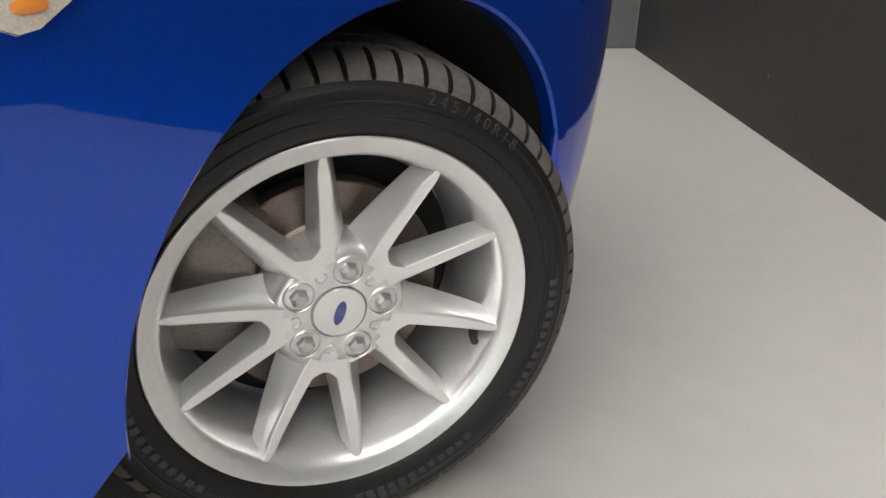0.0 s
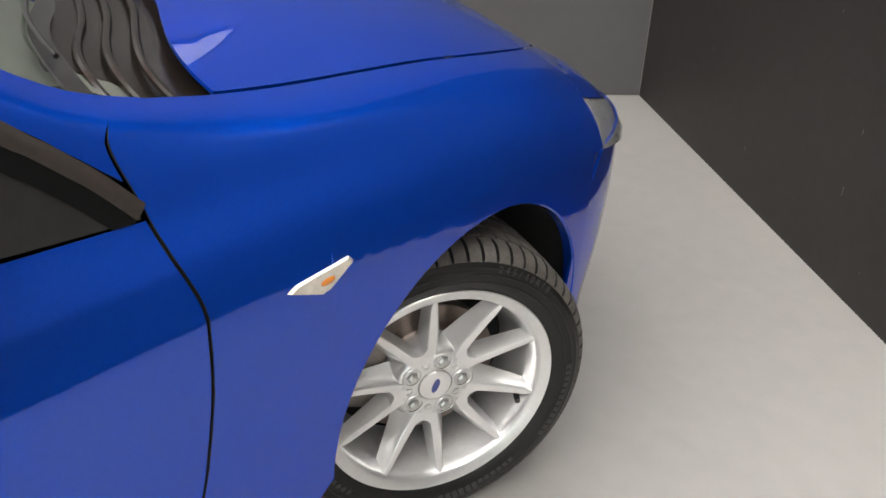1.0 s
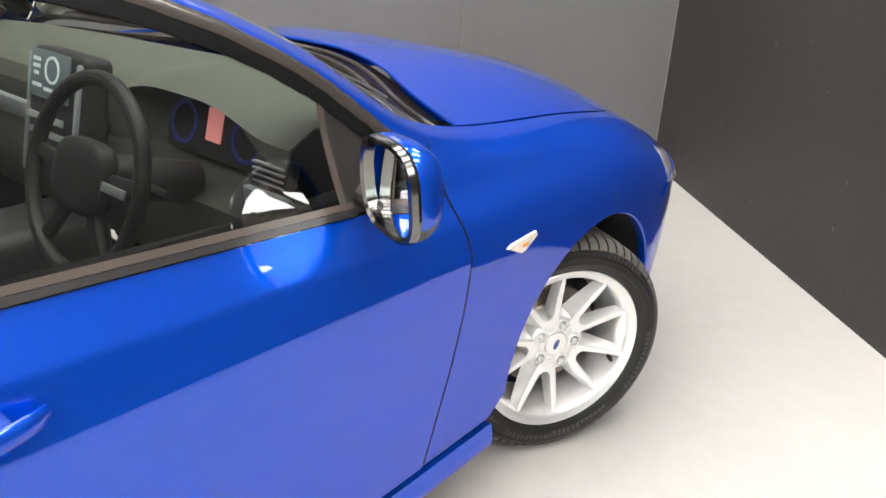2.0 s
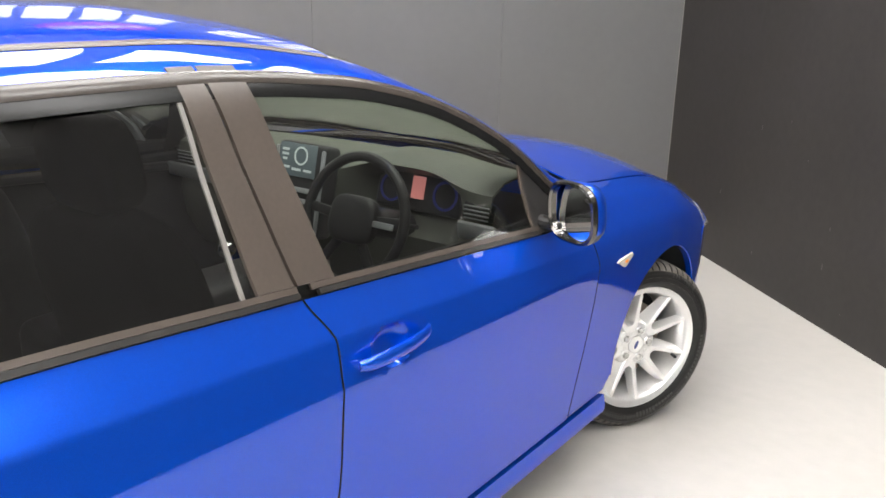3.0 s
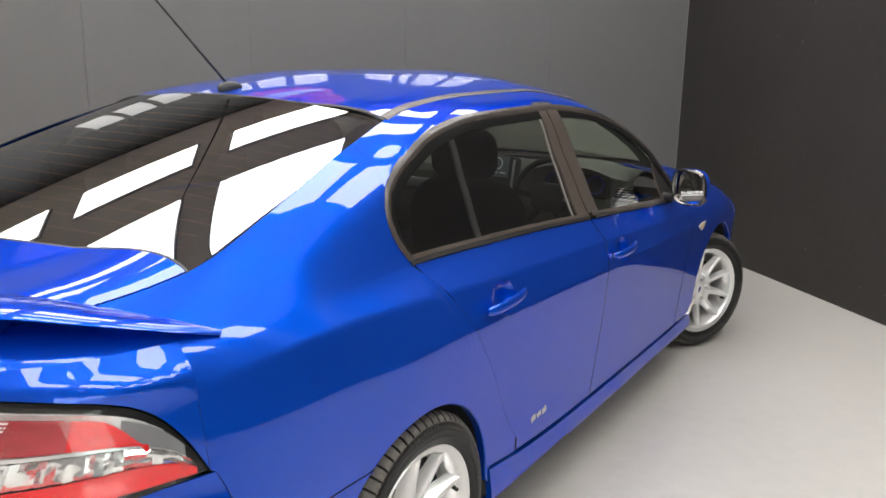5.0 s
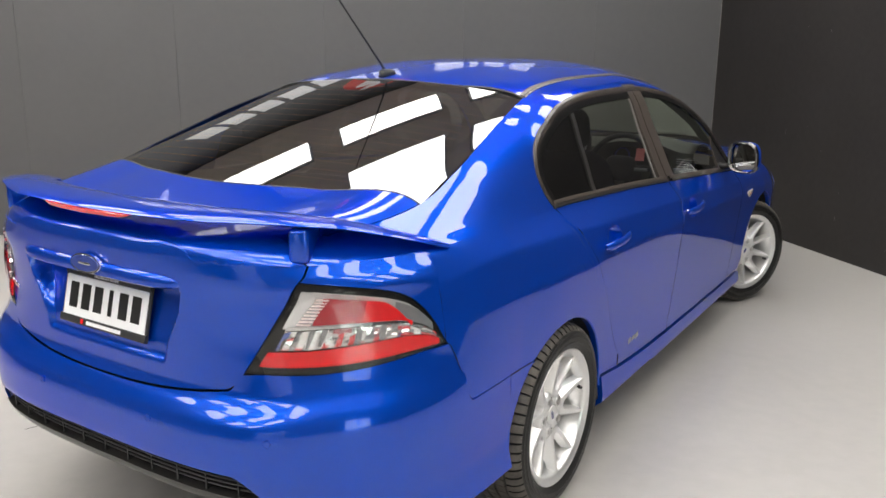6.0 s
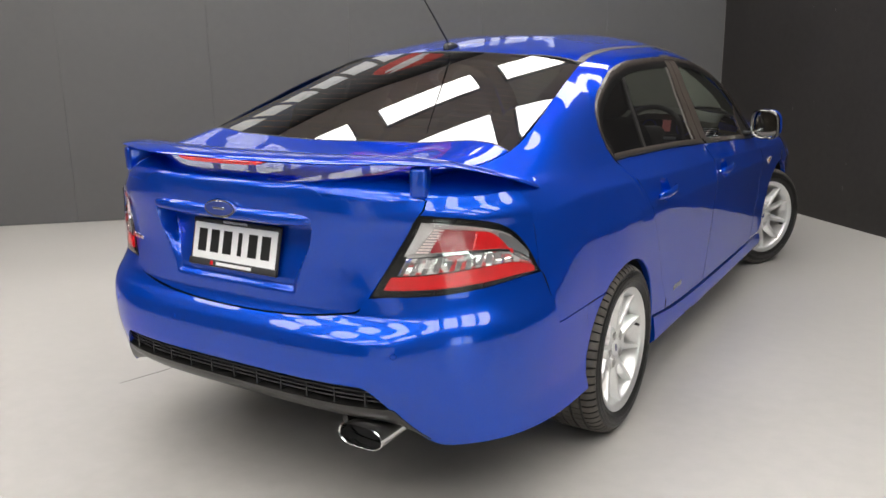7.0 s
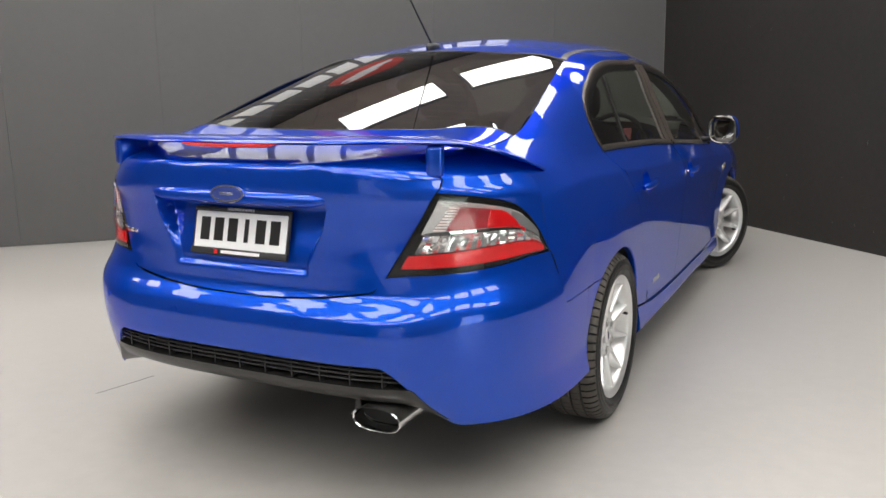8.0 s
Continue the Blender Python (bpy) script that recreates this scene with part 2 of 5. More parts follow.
def slab(name, a0, a1, b0, b1, z0, z1, mat, parent=None, bevel=0.0):
    box = rbox(a1 - a0, b1 - b0, z1 - z0, bevel, 1) if bevel else rbox(a1 - a0, b1 - b0, z1 - z0, 0)
    m = Matrix.Translation(spot((a0 + a1) / 2, (b0 + b1) / 2, (z0 + z1) / 2)) @ Matrix(((ALONG.x, ASIDE.x, 0, 0), (ALONG.y, ASIDE.y, 0, 0), (0, 0, 1, 0), (0, 0, 0, 1)))
    return put(name, *moved(box, m), mat, parent, smooth=False)


floor = tagged(slab("floor", -0.3, ROOM_L + 0.3, -0.3, ROOM_R + 0.3, -0.2, 0.0, FLOOR), "light grey painted concrete floor with a faint sheen", "floor", kind="structure")
wall_charcoal = tagged(slab("wall_north", -0.3, ROOM_L + 0.3, -0.3, -0.012, 0.0, ROOM_H, DARK), "charcoal board-clad showroom wall with upright joints", "wall", kind="structure")
wall_black = tagged(slab("wall_east", -0.25, 0.0, 0.0, ROOM_R, 0.0, ROOM_H, WALL_DARK), "matt black painted showroom wall with small scuffs", "wall", kind="structure")
wall_back = tagged(slab("wall_south", 3.7, ROOM_L + 0.3, ROOM_R, ROOM_R + 0.3, 0.0, ROOM_H, WALL), "plain grey showroom wall beside a glazed entrance", "wall", kind="structure")
slab("wall_pier", -0.3, 1.3, ROOM_R, ROOM_R + 0.3, 0.0, ROOM_H, WALL, wall_back)
slab("wall_head", 1.3, 3.7, ROOM_R, ROOM_R + 0.3, 2.7, ROOM_H, WALL, wall_back)
wall_far = tagged(slab("wall_west", ROOM_L, ROOM_L + 0.3, 0.0, ROOM_R, 0.0, ROOM_H, WALL), "plain grey showroom wall", "wall", kind="structure")
ceiling = tagged(slab("ceiling", -0.3, ROOM_L + 0.3, -0.3, ROOM_R + 0.3, ROOM_H, ROOM_H + 0.2, CEILING), "pale brownish boarded showroom ceiling", "ceiling", kind="structure")


def ceiling_panel(a, b, la, lb):
    ob = tagged(new("ceiling_light"), "long white ceiling light panel, lit", "ceiling light", "ceiling light panels")
    fr = slab("frame", a - la / 2 - 0.02, a + la / 2 + 0.02, b - lb / 2 - 0.02, b + lb / 2 + 0.02, ROOM_H - 0.06, ROOM_H, GREY_TRIM, ob)
    df = slab("diffuser", a - la / 2, a + la / 2, b - lb / 2, b + lb / 2, ROOM_H - 0.075, ROOM_H - 0.058, LIGHT, ob)
    return ob


for j in range(7):
    for i in range(7):
        ceiling_panel(0.57 + 1.55 * i, 1.35 + 1.3 * j, 1.17, 0.60)

# the glazed entrance behind the camera, with daylight outside, and a pale roller door beside it
entrance = tagged(new("door_1"), "tall glazed entrance doors in a black metal frame", "door", kind="structure")
for a0, a1, z0, z1 in ((1.3, 1.38, 0.0, 2.7), (3.62, 3.7, 0.0, 2.7), (1.38, 3.62, 2.62, 2.7), (1.38, 3.62, 0.0, 0.12), (2.46, 2.54, 0.12, 2.62), (1.38, 2.46, 2.0, 2.06), (2.54, 3.62, 2.0, 2.06)):
    slab("door_frame", a0, a1, ROOM_R + 0.08, ROOM_R + 0.16, z0, z1, PLASTIC, entrance)
for a0, a1, z0, z1 in ((1.38, 2.46, 0.12, 2.0), (2.54, 3.62, 0.12, 2.0), (1.38, 2.46, 2.06, 2.62), (2.54, 3.62, 2.06, 2.62)):
    slab("pane", a0, a1, ROOM_R + 0.115, ROOM_R + 0.125, z0, z1, CLEAR, entrance).visible_shadow = False
tagged(slab("backdrop", 0.3, 4.7, ROOM_R + 0.9, ROOM_R + 0.95, -0.2, 3.6, DAYLIGHT), "bright daylight outside the entrance", "backdrop", kind="structure")
roller = tagged(new("door_2"), "pale slatted roller door, closed", "door", kind="structure")
for k in range(20):
    slab("slat", 7.9, 10.5, ROOM_R - 0.03, ROOM_R - 0.004, 0.02 + 0.12 * k, 0.132 + 0.12 * k, SIGN, roller, 0.006)

# boards on the charcoal wall, butted with open joints
for k in range(11):
    a0 = 0.0 if k == 0 else 1.225 * k
    slab("board", a0 + 0.0005, min(a0 + 1.2245, ROOM_L), -0.0115, 0.0, 0.004, ROOM_H - 0.002, WALL, wall_charcoal, 0.001)

# a hairline crack in the floor and small marks on the walls
crack = []
rnd = random.Random(4)
for k in range(26):
    p = Vector((-1.185, -0.70, 0.0)) + Vector((0.06, 0.27, 0)) * (k / 25)
    q = Vector((0.98, -0.2, 0)) * rnd.uniform(-0.003, 0.003)
    w = Vector((0.98, -0.2, 0)) * (0.002 + 0.0015 * rnd.random())
    crack.append([p + q - w + UP * 0.0008, p + q + w + UP * 0.0008])
put("floor_crack", *grids(crack), DARK, floor, "dark hairline crack in the floor", smooth=False)
for k in range(26):
    a, z = rnd.uniform(0.5, 5.0), rnd.uniform(0.1, 2.2)
    h = rnd.uniform(0.004, 0.03)
    put("scuff", *moved(rbox(0.0012, 0.003, h, 0.0), Matrix.Translation(spot(0.0, a, z)) @ Matrix.Rotation(math.atan2(ASIDE.y, ASIDE.x) - math.pi / 2, 4, "Z")), SCUFF, wall_black, smooth=False)
put("paint_chip", *moved(rbox(0.004, 0.02, 0.018, 0.002), Matrix.Translation((1.438, 4.174, 0.02)) @ Matrix.Rotation(math.atan2(ASIDE.y, ASIDE.x) - math.pi / 2, 4, "Z")), WHITE, wall_black, smooth=False)
put("corner_bead", *moved(rbox(0.005, 0.005, ROOM_H - 0.01, 0.001, 1), Matrix.Translation(spot(0.003, 0.003, ROOM_H / 2))), CHANNEL, wall_black, smooth=False)

# sign high on the charcoal wall: plain white shapes and a round emblem
sign = tagged(new("wall_sign"), "row of flat white sign shapes with a red oval emblem", "sign")
at = 5.45
for width in (0.28, 0.25, 0.25, 0.28, 0.29, 0.25, 0.29, 0.0, 0.29, 0.09, 0.25, 0.25):
    if width:
        slab("sign_bar", at - width, at, 0.0, 0.02, 2.28, 2.92, SIGN, sign)
    at -= (width + 0.07) if width else 0.30


def wall_oval(name, a, z, ra, rz, depth, mat, parent, tilt=0.0):
    n = 40
    ring = [(a + ra * math.cos(t) * math.cos(tilt) - rz * math.sin(t) * math.sin(tilt), z + ra * math.cos(t) * math.sin(tilt) + rz * math.sin(t) * math.cos(tilt)) for t in (2 * math.pi * i / n for i in range(n))]
    verts = [spot(p, 0.0, q) for p, q in ring] + [spot(p, depth, q) for p, q in ring]
    return put(name, verts, [tuple(range(n, 2 * n))] + [(i, (i + 1) % n, n + (i + 1) % n, n + i) for i in range(n)], mat, parent, smooth=False, fix=spot(a, -1, z))


wall_oval("emblem", 3.5, 3.36, 0.46, 0.29, 0.02, RED_SIGN, sign)
wall_oval("emblem_band", 3.5, 3.36, 0.37, 0.07, 0.026, SIGN, sign, 0.35)
wall_oval("emblem_band", 3.58, 3.50, 0.25, 0.04, 0.026, SIGN, sign, 0.35)

# ---- the car's skin: cross sections along y, rails from the sill (0) to the centre line (11) ----
YR, YF, NS = -0.30, 3.0, 2.6
RAIL_X = [
    ([-0.3, 3.0], [0.855, 0.855]), ([-0.3, 3.0], [0.885, 0.885]), ([-0.3, 0.5, 2.3, 3.0], [0.884, 0.884, 0.881, 0.881]),
    ([-0.3, 0.0, 0.5, 1.6, 2.4, 2.87, 3.0], [0.890, 0.902, 0.895, 0.895, 0.889, 0.898, 0.895]),
    ([-0.3, 0.0, 0.4, 1.4, 2.3, 2.6, 2.87, 3.0], [0.892, 0.913, 0.914, 0.916, 0.908, 0.905, 0.908, 0.902]),
    ([-0.3, 0.4, 1.4, 2.3, 3.0], [0.866, 0.888, 0.894, 0.888, 0.886]),
    ([-0.3, 0.07, 0.4, 0.7, 1.1, 2.3, 3.0], [0.816, 0.812, 0.822, 0.833, 0.844, 0.848, 0.855]),
    ([-0.55, -0.3, 0.07, 0.213, 0.4, 1.1, 1.5, 1.8, 2.07, 2.3, 2.5, 3.0], [0.79, 0.787, 0.772, 0.760, 0.750, 0.748, 0.753, 0.768, 0.795, 0.826, 0.815, 0.82]),
    ([-0.55, -0.3, 0.07, 0.213, 0.4, 0.7, 1.1, 1.5, 1.69, 1.888, 2.04, 2.16, 2.3, 2.5, 3.0], [0.760, 0.756, 0.722, 0.688, 0.662, 0.648, 0.641, 0.657, 0.676, 0.712, 0.750, 0.783, 0.803, 0.775, 0.775]),
    ([-0.75, -0.55, -0.3, 0.07, 0.25, 0.4, 0.7, 1.1, 1.5, 1.8, 2.07, 2.3, 2.5, 3.0], [0.715, 0.705, 0.672, 0.617, 0.588, 0.568, 0.560, 0.568, 0.592, 0.63, 0.69, 0.745, 0.722, 0.725]),
    ([-0.75, -0.55, -0.3, 0.07, 0.4, 1.1, 2.0, 2.5, 3.0], [0.40, 0.40, 0.37, 0.32, 0.28, 0.33, 0.38, 0.40, 0.40]),
]
RAIL_Z = [
    ([-1.1, 3.5], [0.195, 0.195]), ([-1.1, 3.5], [0.225, 0.225]), ([-1.1, -0.4, 0.35, 0.63, 0.9, 1.35, 2.3, 3.5], [0.40, 0.40, 0.350, 0.318, 0.303, 0.293, 0.286, 0.286]),
    ([-1.1, 0.5, 2.3, 3.5], [0.56, 0.56, 0.52, 0.52]),
    ([-1.1, -0.3, 1.2, 2.5, 3.0, 3.5], [0.835, 0.835, 0.80, 0.765, 0.74, 0.67]),
    ([-1.1, -0.7, -0.3, 0.07, 0.45, 1.36, 1.8, 2.07, 2.3, 3.0, 3.5, 3.7], [0.93, 0.945, 0.966, 0.953, 0.932, 0.892, 0.866, 0.850, 0.842, 0.81, 0.73, 0.66]),
    ([-1.1, -0.55, -0.3, 0.07, 0.4, 0.73, 1.17, 1.95, 2.33, 3.0, 3.5, 3.7], [1.026, 1.026, 1.026, 1.026, 1.018, 1.006, 0.979, 0.925, 0.898, 0.856, 0.77, 0.70]),
    ([-1.1, -0.55, -0.3, 0.07, 0.213, 0.4, 1.1, 1.5, 1.8, 2.07, 2.3, 2.5, 3.0, 3.5, 3.7], [1.044, 1.05, 1.066, 1.115, 1.155, 1.185, 1.195, 1.165, 1.11, 1.035, 0.955, 0.935, 0.886, 0.795, 0.715]),
    ([-1.1, -0.55, -0.3, 0.07, 0.213, 0.4, 0.7, 1.1, 1.5, 1.69, 1.888, 2.04, 2.16, 2.3, 2.5, 3.0, 3.5, 3.7], [1.054, 1.078, 1.11, 1.222, 1.306, 1.36, 1.392, 1.397, 1.366, 1.325, 1.25, 1.166, 1.075, 0.998, 0.957, 0.907, 0.81, 0.73]),
    ([-1.1, -0.75, -0.55, -0.3, 0.07, 0.4, 0.7, 1.1, 1.5, 1.8, 2.07, 2.3, 2.5, 3.0, 3.5, 3.7], [1.060, 1.092, 1.12, 1.200, 1.325, 1.404, 1.428, 1.435, 1.398, 1.31, 1.185, 1.03, 0.974, 0.923, 0.822, 0.745]),
    ([-1.1, -0.75, -0.55, -0.3, 0.07, 0.4, 0.7, 1.1, 1.5, 1.8, 2.07, 2.3, 2.5, 3.0, 3.5, 3.7], [1.066, 1.112, 1.155, 1.245, 1.378, 1.450, 1.484, 1.490, 1.450, 1.350, 1.23, 1.10, 1.036, 0.998, 0.892, 0.785]),
    ([-1.1, -0.75, -0.55, -0.3, 0.07, 0.4, 0.7, 1.1, 1.5, 1.8, 2.07, 2.3, 2.5, 3.0, 3.5, 3.7], [1.069, 1.12, 1.17, 1.268, 1.405, 1.466, 1.497, 1.503, 1.466, 1.368, 1.25, 1.12, 1.052, 1.014, 0.908, 0.80]),
]
SHARP = (2, 4)


TAIL_Y = pchip([0.20, 0.28, 0.42, 0.52, 0.58, 0.62, 0.65, 0.675, 0.70, 0.85, 0.95, 1.0, 1.06], [-0.99, -1.05, -1.117, -1.142, -1.141, -1.132, -1.115, -1.098, -1.088, -1.093, -1.103, -1.104, -1.104])


CORNER_Y = pchip([0.20, 0.28, 0.42, 0.55, 0.65, 0.72, 0.85, 0.95, 1.0, 1.06], [-0.99, -1.05, -1.105, -1.125, -1.118, -1.102, -1.095, -1.103, -1.104, -1.104])


PLAN_N = pchip([0.2, 0.30, 0.40, 0.50, 0.62, 0.70, 0.76, 0.84, 0.92, 1.0, 1.06], [3.3, 3.5, 3.6, 3.6, 3.65, 3.45, 3.25, 3.0, 3.0, 3.3, 3.3])


def plan_power(z):
    """The plan is squarer at the bumper and at boot height than between them."""
    return PLAN_N(np.asarray(z, float))


def taper(z):
    """The upper flank already draws in a little before the corner."""
    q = np.clip((np.asarray(z, float) - 0.62) / 0.14, 0, 1)
    return 0.055 * q * q * (3 - 2 * q)


def ends(y, z):
    """How the plan draws in towards the tail and the nose."""
    n = plan_power(z)
    back = np.clip((YR - y) / (YR - CORNER_Y(np.clip(z, 0.2, 1.06))), 0, 0.9999)
    front = np.clip((y - YF) / 0.76, 0, 0.9999)
    q = np.clip((z - 0.68) / 0.14, 0, 1)
    m = 3.4 - 1.25 * q
    return (1 - back**n) ** (1 / n) * (1 - taper(z) * back) * (1 - front**m) ** (1 / m)


TY = np.linspace(-1.09, 3.72, 963)
SUB = 20
pz = np.stack([pchip(*k)(TY) for k in RAIL_Z], 1)
px = np.stack([pchip(*k)(TY) for k in RAIL_X] + [0 * TY], 1)
px = np.stack([px[:, k] * ends(TY, pz[:, k]) for k in range(12)], 1)
P = np.stack([px, pz], 2)
seg = np.diff(P, axis=1)
dist = np.linalg.norm(seg, axis=2, keepdims=True) + 1e-9
unit = seg / dist
tin, tout = np.zeros_like(P), np.zeros_like(P)
tin[:, 1:-1] = (unit[:, :-1] * dist[:, 1:] + unit[:, 1:] * dist[:, :-1]) / (dist[:, 1:] + dist[:, :-1])
tout[:] = tin
tout[:, 0], tin[:, -1] = unit[:, 0], np.array([-1.0, 0.0])
for k in SHARP:
    tin[:, k], tout[:, k] = unit[:, k - 1], unit[:, k]
# the shoulder crease runs along the doors and fades out towards the bonnet and the tail
hard = np.interp(TY, [-0.75, -0.4, 2.1, 2.55], [0, 1, 1, 0])[:, None]
tin[:, 5], tout[:, 5] = tin[:, 5] * (1 - hard) + unit[:, 4] * hard, tout[:, 5] * (1 - hard) + unit[:, 5] * hard
s = (np.arange(SUB) / SUB)[None, None, :, None]
H = P[:, :-1, None] * (1 + 2 * s) * (1 - s) ** 2 + (dist * tout[:, :-1])[:, :, None] * s * (1 - s) ** 2 + P[:, 1:, None] * s * s * (3 - 2 * s) + (dist * tin[:, 1:])[:, :, None] * s * s * (s - 1)
TABLE = np.concatenate([H.reshape(len(TY), -1, 2), P[:, -1:]], 1)  # y, v, (x, z)
NV = TABLE.shape[1] - 1


def skin(y, v):
    i = min(max((y - TY[0]) / (TY[1] - TY[0]), 0), len(TY) - 1.001)
    j = min(max(v * SUB, 0), NV - 0.001)
    a, b = int(i), int(j)
    f, g = i - a, j - b
    xz = (TABLE[a, b] * (1 - f) + TABLE[a + 1, b] * f) * (1 - g) + (TABLE[a, b + 1] * (1 - f) + TABLE[a + 1, b + 1] * f) * g
    return Vector((xz[0], y, xz[1]))


def skin_n(y, v):
    n = (skin(y, v + 0.06) - skin(y, v - 0.06)).cross(skin(y + 0.012, v) - skin(y - 0.012, v))
    n.normalize()
    return n if n.x * 0.5 + n.z * 0.5 > -0.2 else -n


def on_skin(y, v, off=0.0):
    return skin(y, v) + skin_n(y, v) * off if off else skin(y, v)


def level(y, z, lo=0.0, hi=9.0):
    """The rail number at which the skin at y has the height z."""
    i = min(max(int(round((y - TY[0]) / (TY[1] - TY[0]))), 0), len(TY) - 1)
    a, b = int(lo * SUB), int(hi * SUB)
    return lo + float(np.interp(z, np.maximum.accumulate(TABLE[i, a : b + 1, 1]), np.arange(b - a + 1))) / SUB


def line(points):
    ys, zs = zip(*points)
    return pchip(zs, ys)


GAP_A = line([(2.235, 0.29), (2.27, 0.40), (2.312, 0.55), (2.33, 0.70), (2.33, 0.78), (2.312, 0.86), (2.305, 0.91), (2.292, 0.985), (2.33, 1.02), (2.37, 1.05)])
GAP_B = line([(1.165, 0.33), (1.19, 0.45), (1.21, 0.62), (1.205, 0.80), (1.21, 0.89), (1.172, 0.98), (1.15, 1.10), (1.11, 1.39)])
GAP_C = line([(0.545, 0.37), (0.47, 0.46), (0.43, 0.524), (0.341, 0.668), (0.251, 0.787), (0.177, 0.886), (0.124, 0.95), (0.066, 1.03)])
FRONT_ARCH, REAR_ARCH = (2.908, 0.332, 0.371), (0.0, 0.312, 0.362)


def arch(y, a):
    d = (y - a[0]) / a[2]
    return a[1] + a[2] * math.sqrt(max(0.0, 1 - d * d))


DLO_TOP = pchip([0.024, 0.034, 0.087, 0.213, 0.362, 0.611, 1.1, 1.45, 1.69, 1.888, 2.04, 2.16, 2.27, 2.32], [1.13, 1.172, 1.235, 1.302, 1.350, 1.381, 1.389, 1.366, 1.319, 1.245, 1.16, 1.065, 0.965, 0.905])


def spread(a, b, n):
    return [a + (b - a) * i / (n - 1) for i in range(n)]


def arch_columns(a, y0, y1, n=36):
    mid = [a[0] + a[2] * 0.9995 * math.cos(math.pi * (1 - i / n)) for i in range(n + 1)]
    return sorted(set([y for y in mid if y0 <= y <= y1] + [y0, y1] + [y for y in spread(y0, y1, 14) if abs(y - a[0]) > a[2]]))


def strip(ys, low, high, n=24, off=0.0):
    """Columns at ys, from rail number low(y) up to high(y)."""
    return [[on_skin(y, low(y) + (high(y) - low(y)) * j / n, off) for j in range(n + 1)] for y in ys]


def dent(p, dents):
    """Press round hollows into the skin: (y, z, half length, half height, depth)."""
    for y, z, a, b, d in dents:
        q = ((p.y - y) / a) ** 2 + ((p.z - z) / b) ** 2
        if q < 1:
            p.x -= d * (1 - q * q) ** 0.7
    return p


def between(yl, yr, v0, v1, nu=26, nv=26, off=0.0, dents=()):
    """Rows from rail v0 to v1, from the line yl(z) to the line yr(z)."""
    rows = []
    for j in range(nv + 1):
        row = []
        for i in range(nu + 1):
            y, v = 1.0, v0 + (v1 - v0) * j / nv
            for _ in range(4):
                z = skin(y, v).z
                y = float(yl(z)) * (1 - i / nu) + float(yr(z)) * i / nu
            row.append(dent(on_skin(y, v, off), dents))
        rows.append(row)
    return rows


car = tagged(new("car"), "glossy blue metallic saloon car on the grey floor, front wheels turned", "car")
MID = (0, 1.2, 0.7)
G = 0.0029


def sided(name, mesh, mat, s, parent=None, label="", **kw):
    kw.setdefault("thick", 0.004)
    kw.setdefault("fix", MID)
    return put(name, *flipped(mesh, s), mat, parent or car, label, **kw)


# ---- the tail: plan curve round the back at each height ----
def tail(a, z, off=0.0):
    """a: 0 at the flank, 1 at the centre line."""
    def at(a, z):
        t = a * math.pi / 2
        i = int(round((YR - TY[0]) / (TY[1] - TY[0])))
        x0 = float(np.interp(z, TABLE[i, :121, 1], TABLE[i, :121, 0]))
        k = 2 / float(plan_power(z))
        ye = float(CORNER_Y(z)) + (float(TAIL_Y(z)) - float(CORNER_Y(z))) * smooth01(0.45, 0.80, a)
        return Vector((x0 * math.cos(t) ** k * (1 - float(taper(z)) * math.sin(t) ** k), YR - (YR - ye) * math.sin(t) ** k, z))

    p = at(a, z)
    if off:
        n = (at(min(a + 0.01, 1), z) - at(max(a - 0.01, 0), z)).cross(at(a, z + 0.005) - at(a, z - 0.005)).normalized()
        p += (n if n.y < 0.3 and (n.x > 0 or n.y < 0) else -n) * off
    return p


def flank_x(z):
    i = int(round((YR - TY[0]) / (TY[1] - TY[0])))
    return float(np.interp(z, TABLE[i, :121, 1], TABLE[i, :121, 0]))


def tail_at_x(x, z):
    x0, n, tp, a = flank_x(z), float(plan_power(z)), float(taper(z)), 0.5
    for _ in range(5):
        q = min(1.0, max(0.0, x / x0 / (1 - tp * math.sin(a * math.pi / 2) ** (2 / n))))
        a = math.acos(q ** (n / 2)) / (math.pi / 2)
    return a


def tail_at_y(y, z):
    q = min(1.0, max(0.0, (YR - y) / (YR - float(CORNER_Y(z)))))
    return math.asin(q ** (float(plan_power(z)) / 2)) / (math.pi / 2)


def boot_edge(z):
    return 0.475 + 0.160 * min(1.0, max(0.0, (z - 0.70) / 0.30))


def lid_low(x):
    """The boot lid's lower edge: a shallow bow that turns up at its rounded corners."""
    return 0.668 + 0.036 * min(1.0, x / 0.46) ** 2.2 + 0.048 * min(1.0, max(0.0, (x - 0.452) / 0.05)) ** 1.8


def deck_z(x, y):
    i = int(round((y - TY[0]) / (TY[1] - TY[0])))
    return float(np.interp(x, TABLE[i, 6 * SUB :, 0][::-1], TABLE[i, 6 * SUB :, 1][::-1]))


def light_top(w):
    return 0.985 - 0.035 * w - 0.05 * w**3 - 0.112 * w**10


def light_point(w, h, off):
    """w: 0 at the inner edge, 1 at the outer tip; h: 0 at the bottom, 1 at the top."""
    zb = 0.752 + 0.036 * w * w
    z = zb + (light_top(w) - zb) * h
    ai = tail_at_x(boot_edge(z) + 0.004, z)
    ao = tail_at_y(-0.658, z)
    return tail(ai + (ao - ai) * w, z, off)


def lid_y(v):
    """Where the boot lid's side joint crosses rail v."""
    return -0.952 + 0.012 * (v - 6) / 3


def lamp_top(y):
    """The upper edge of the headlight."""
    return 0.790 - 0.30 * max(0.0, y - 3.33)


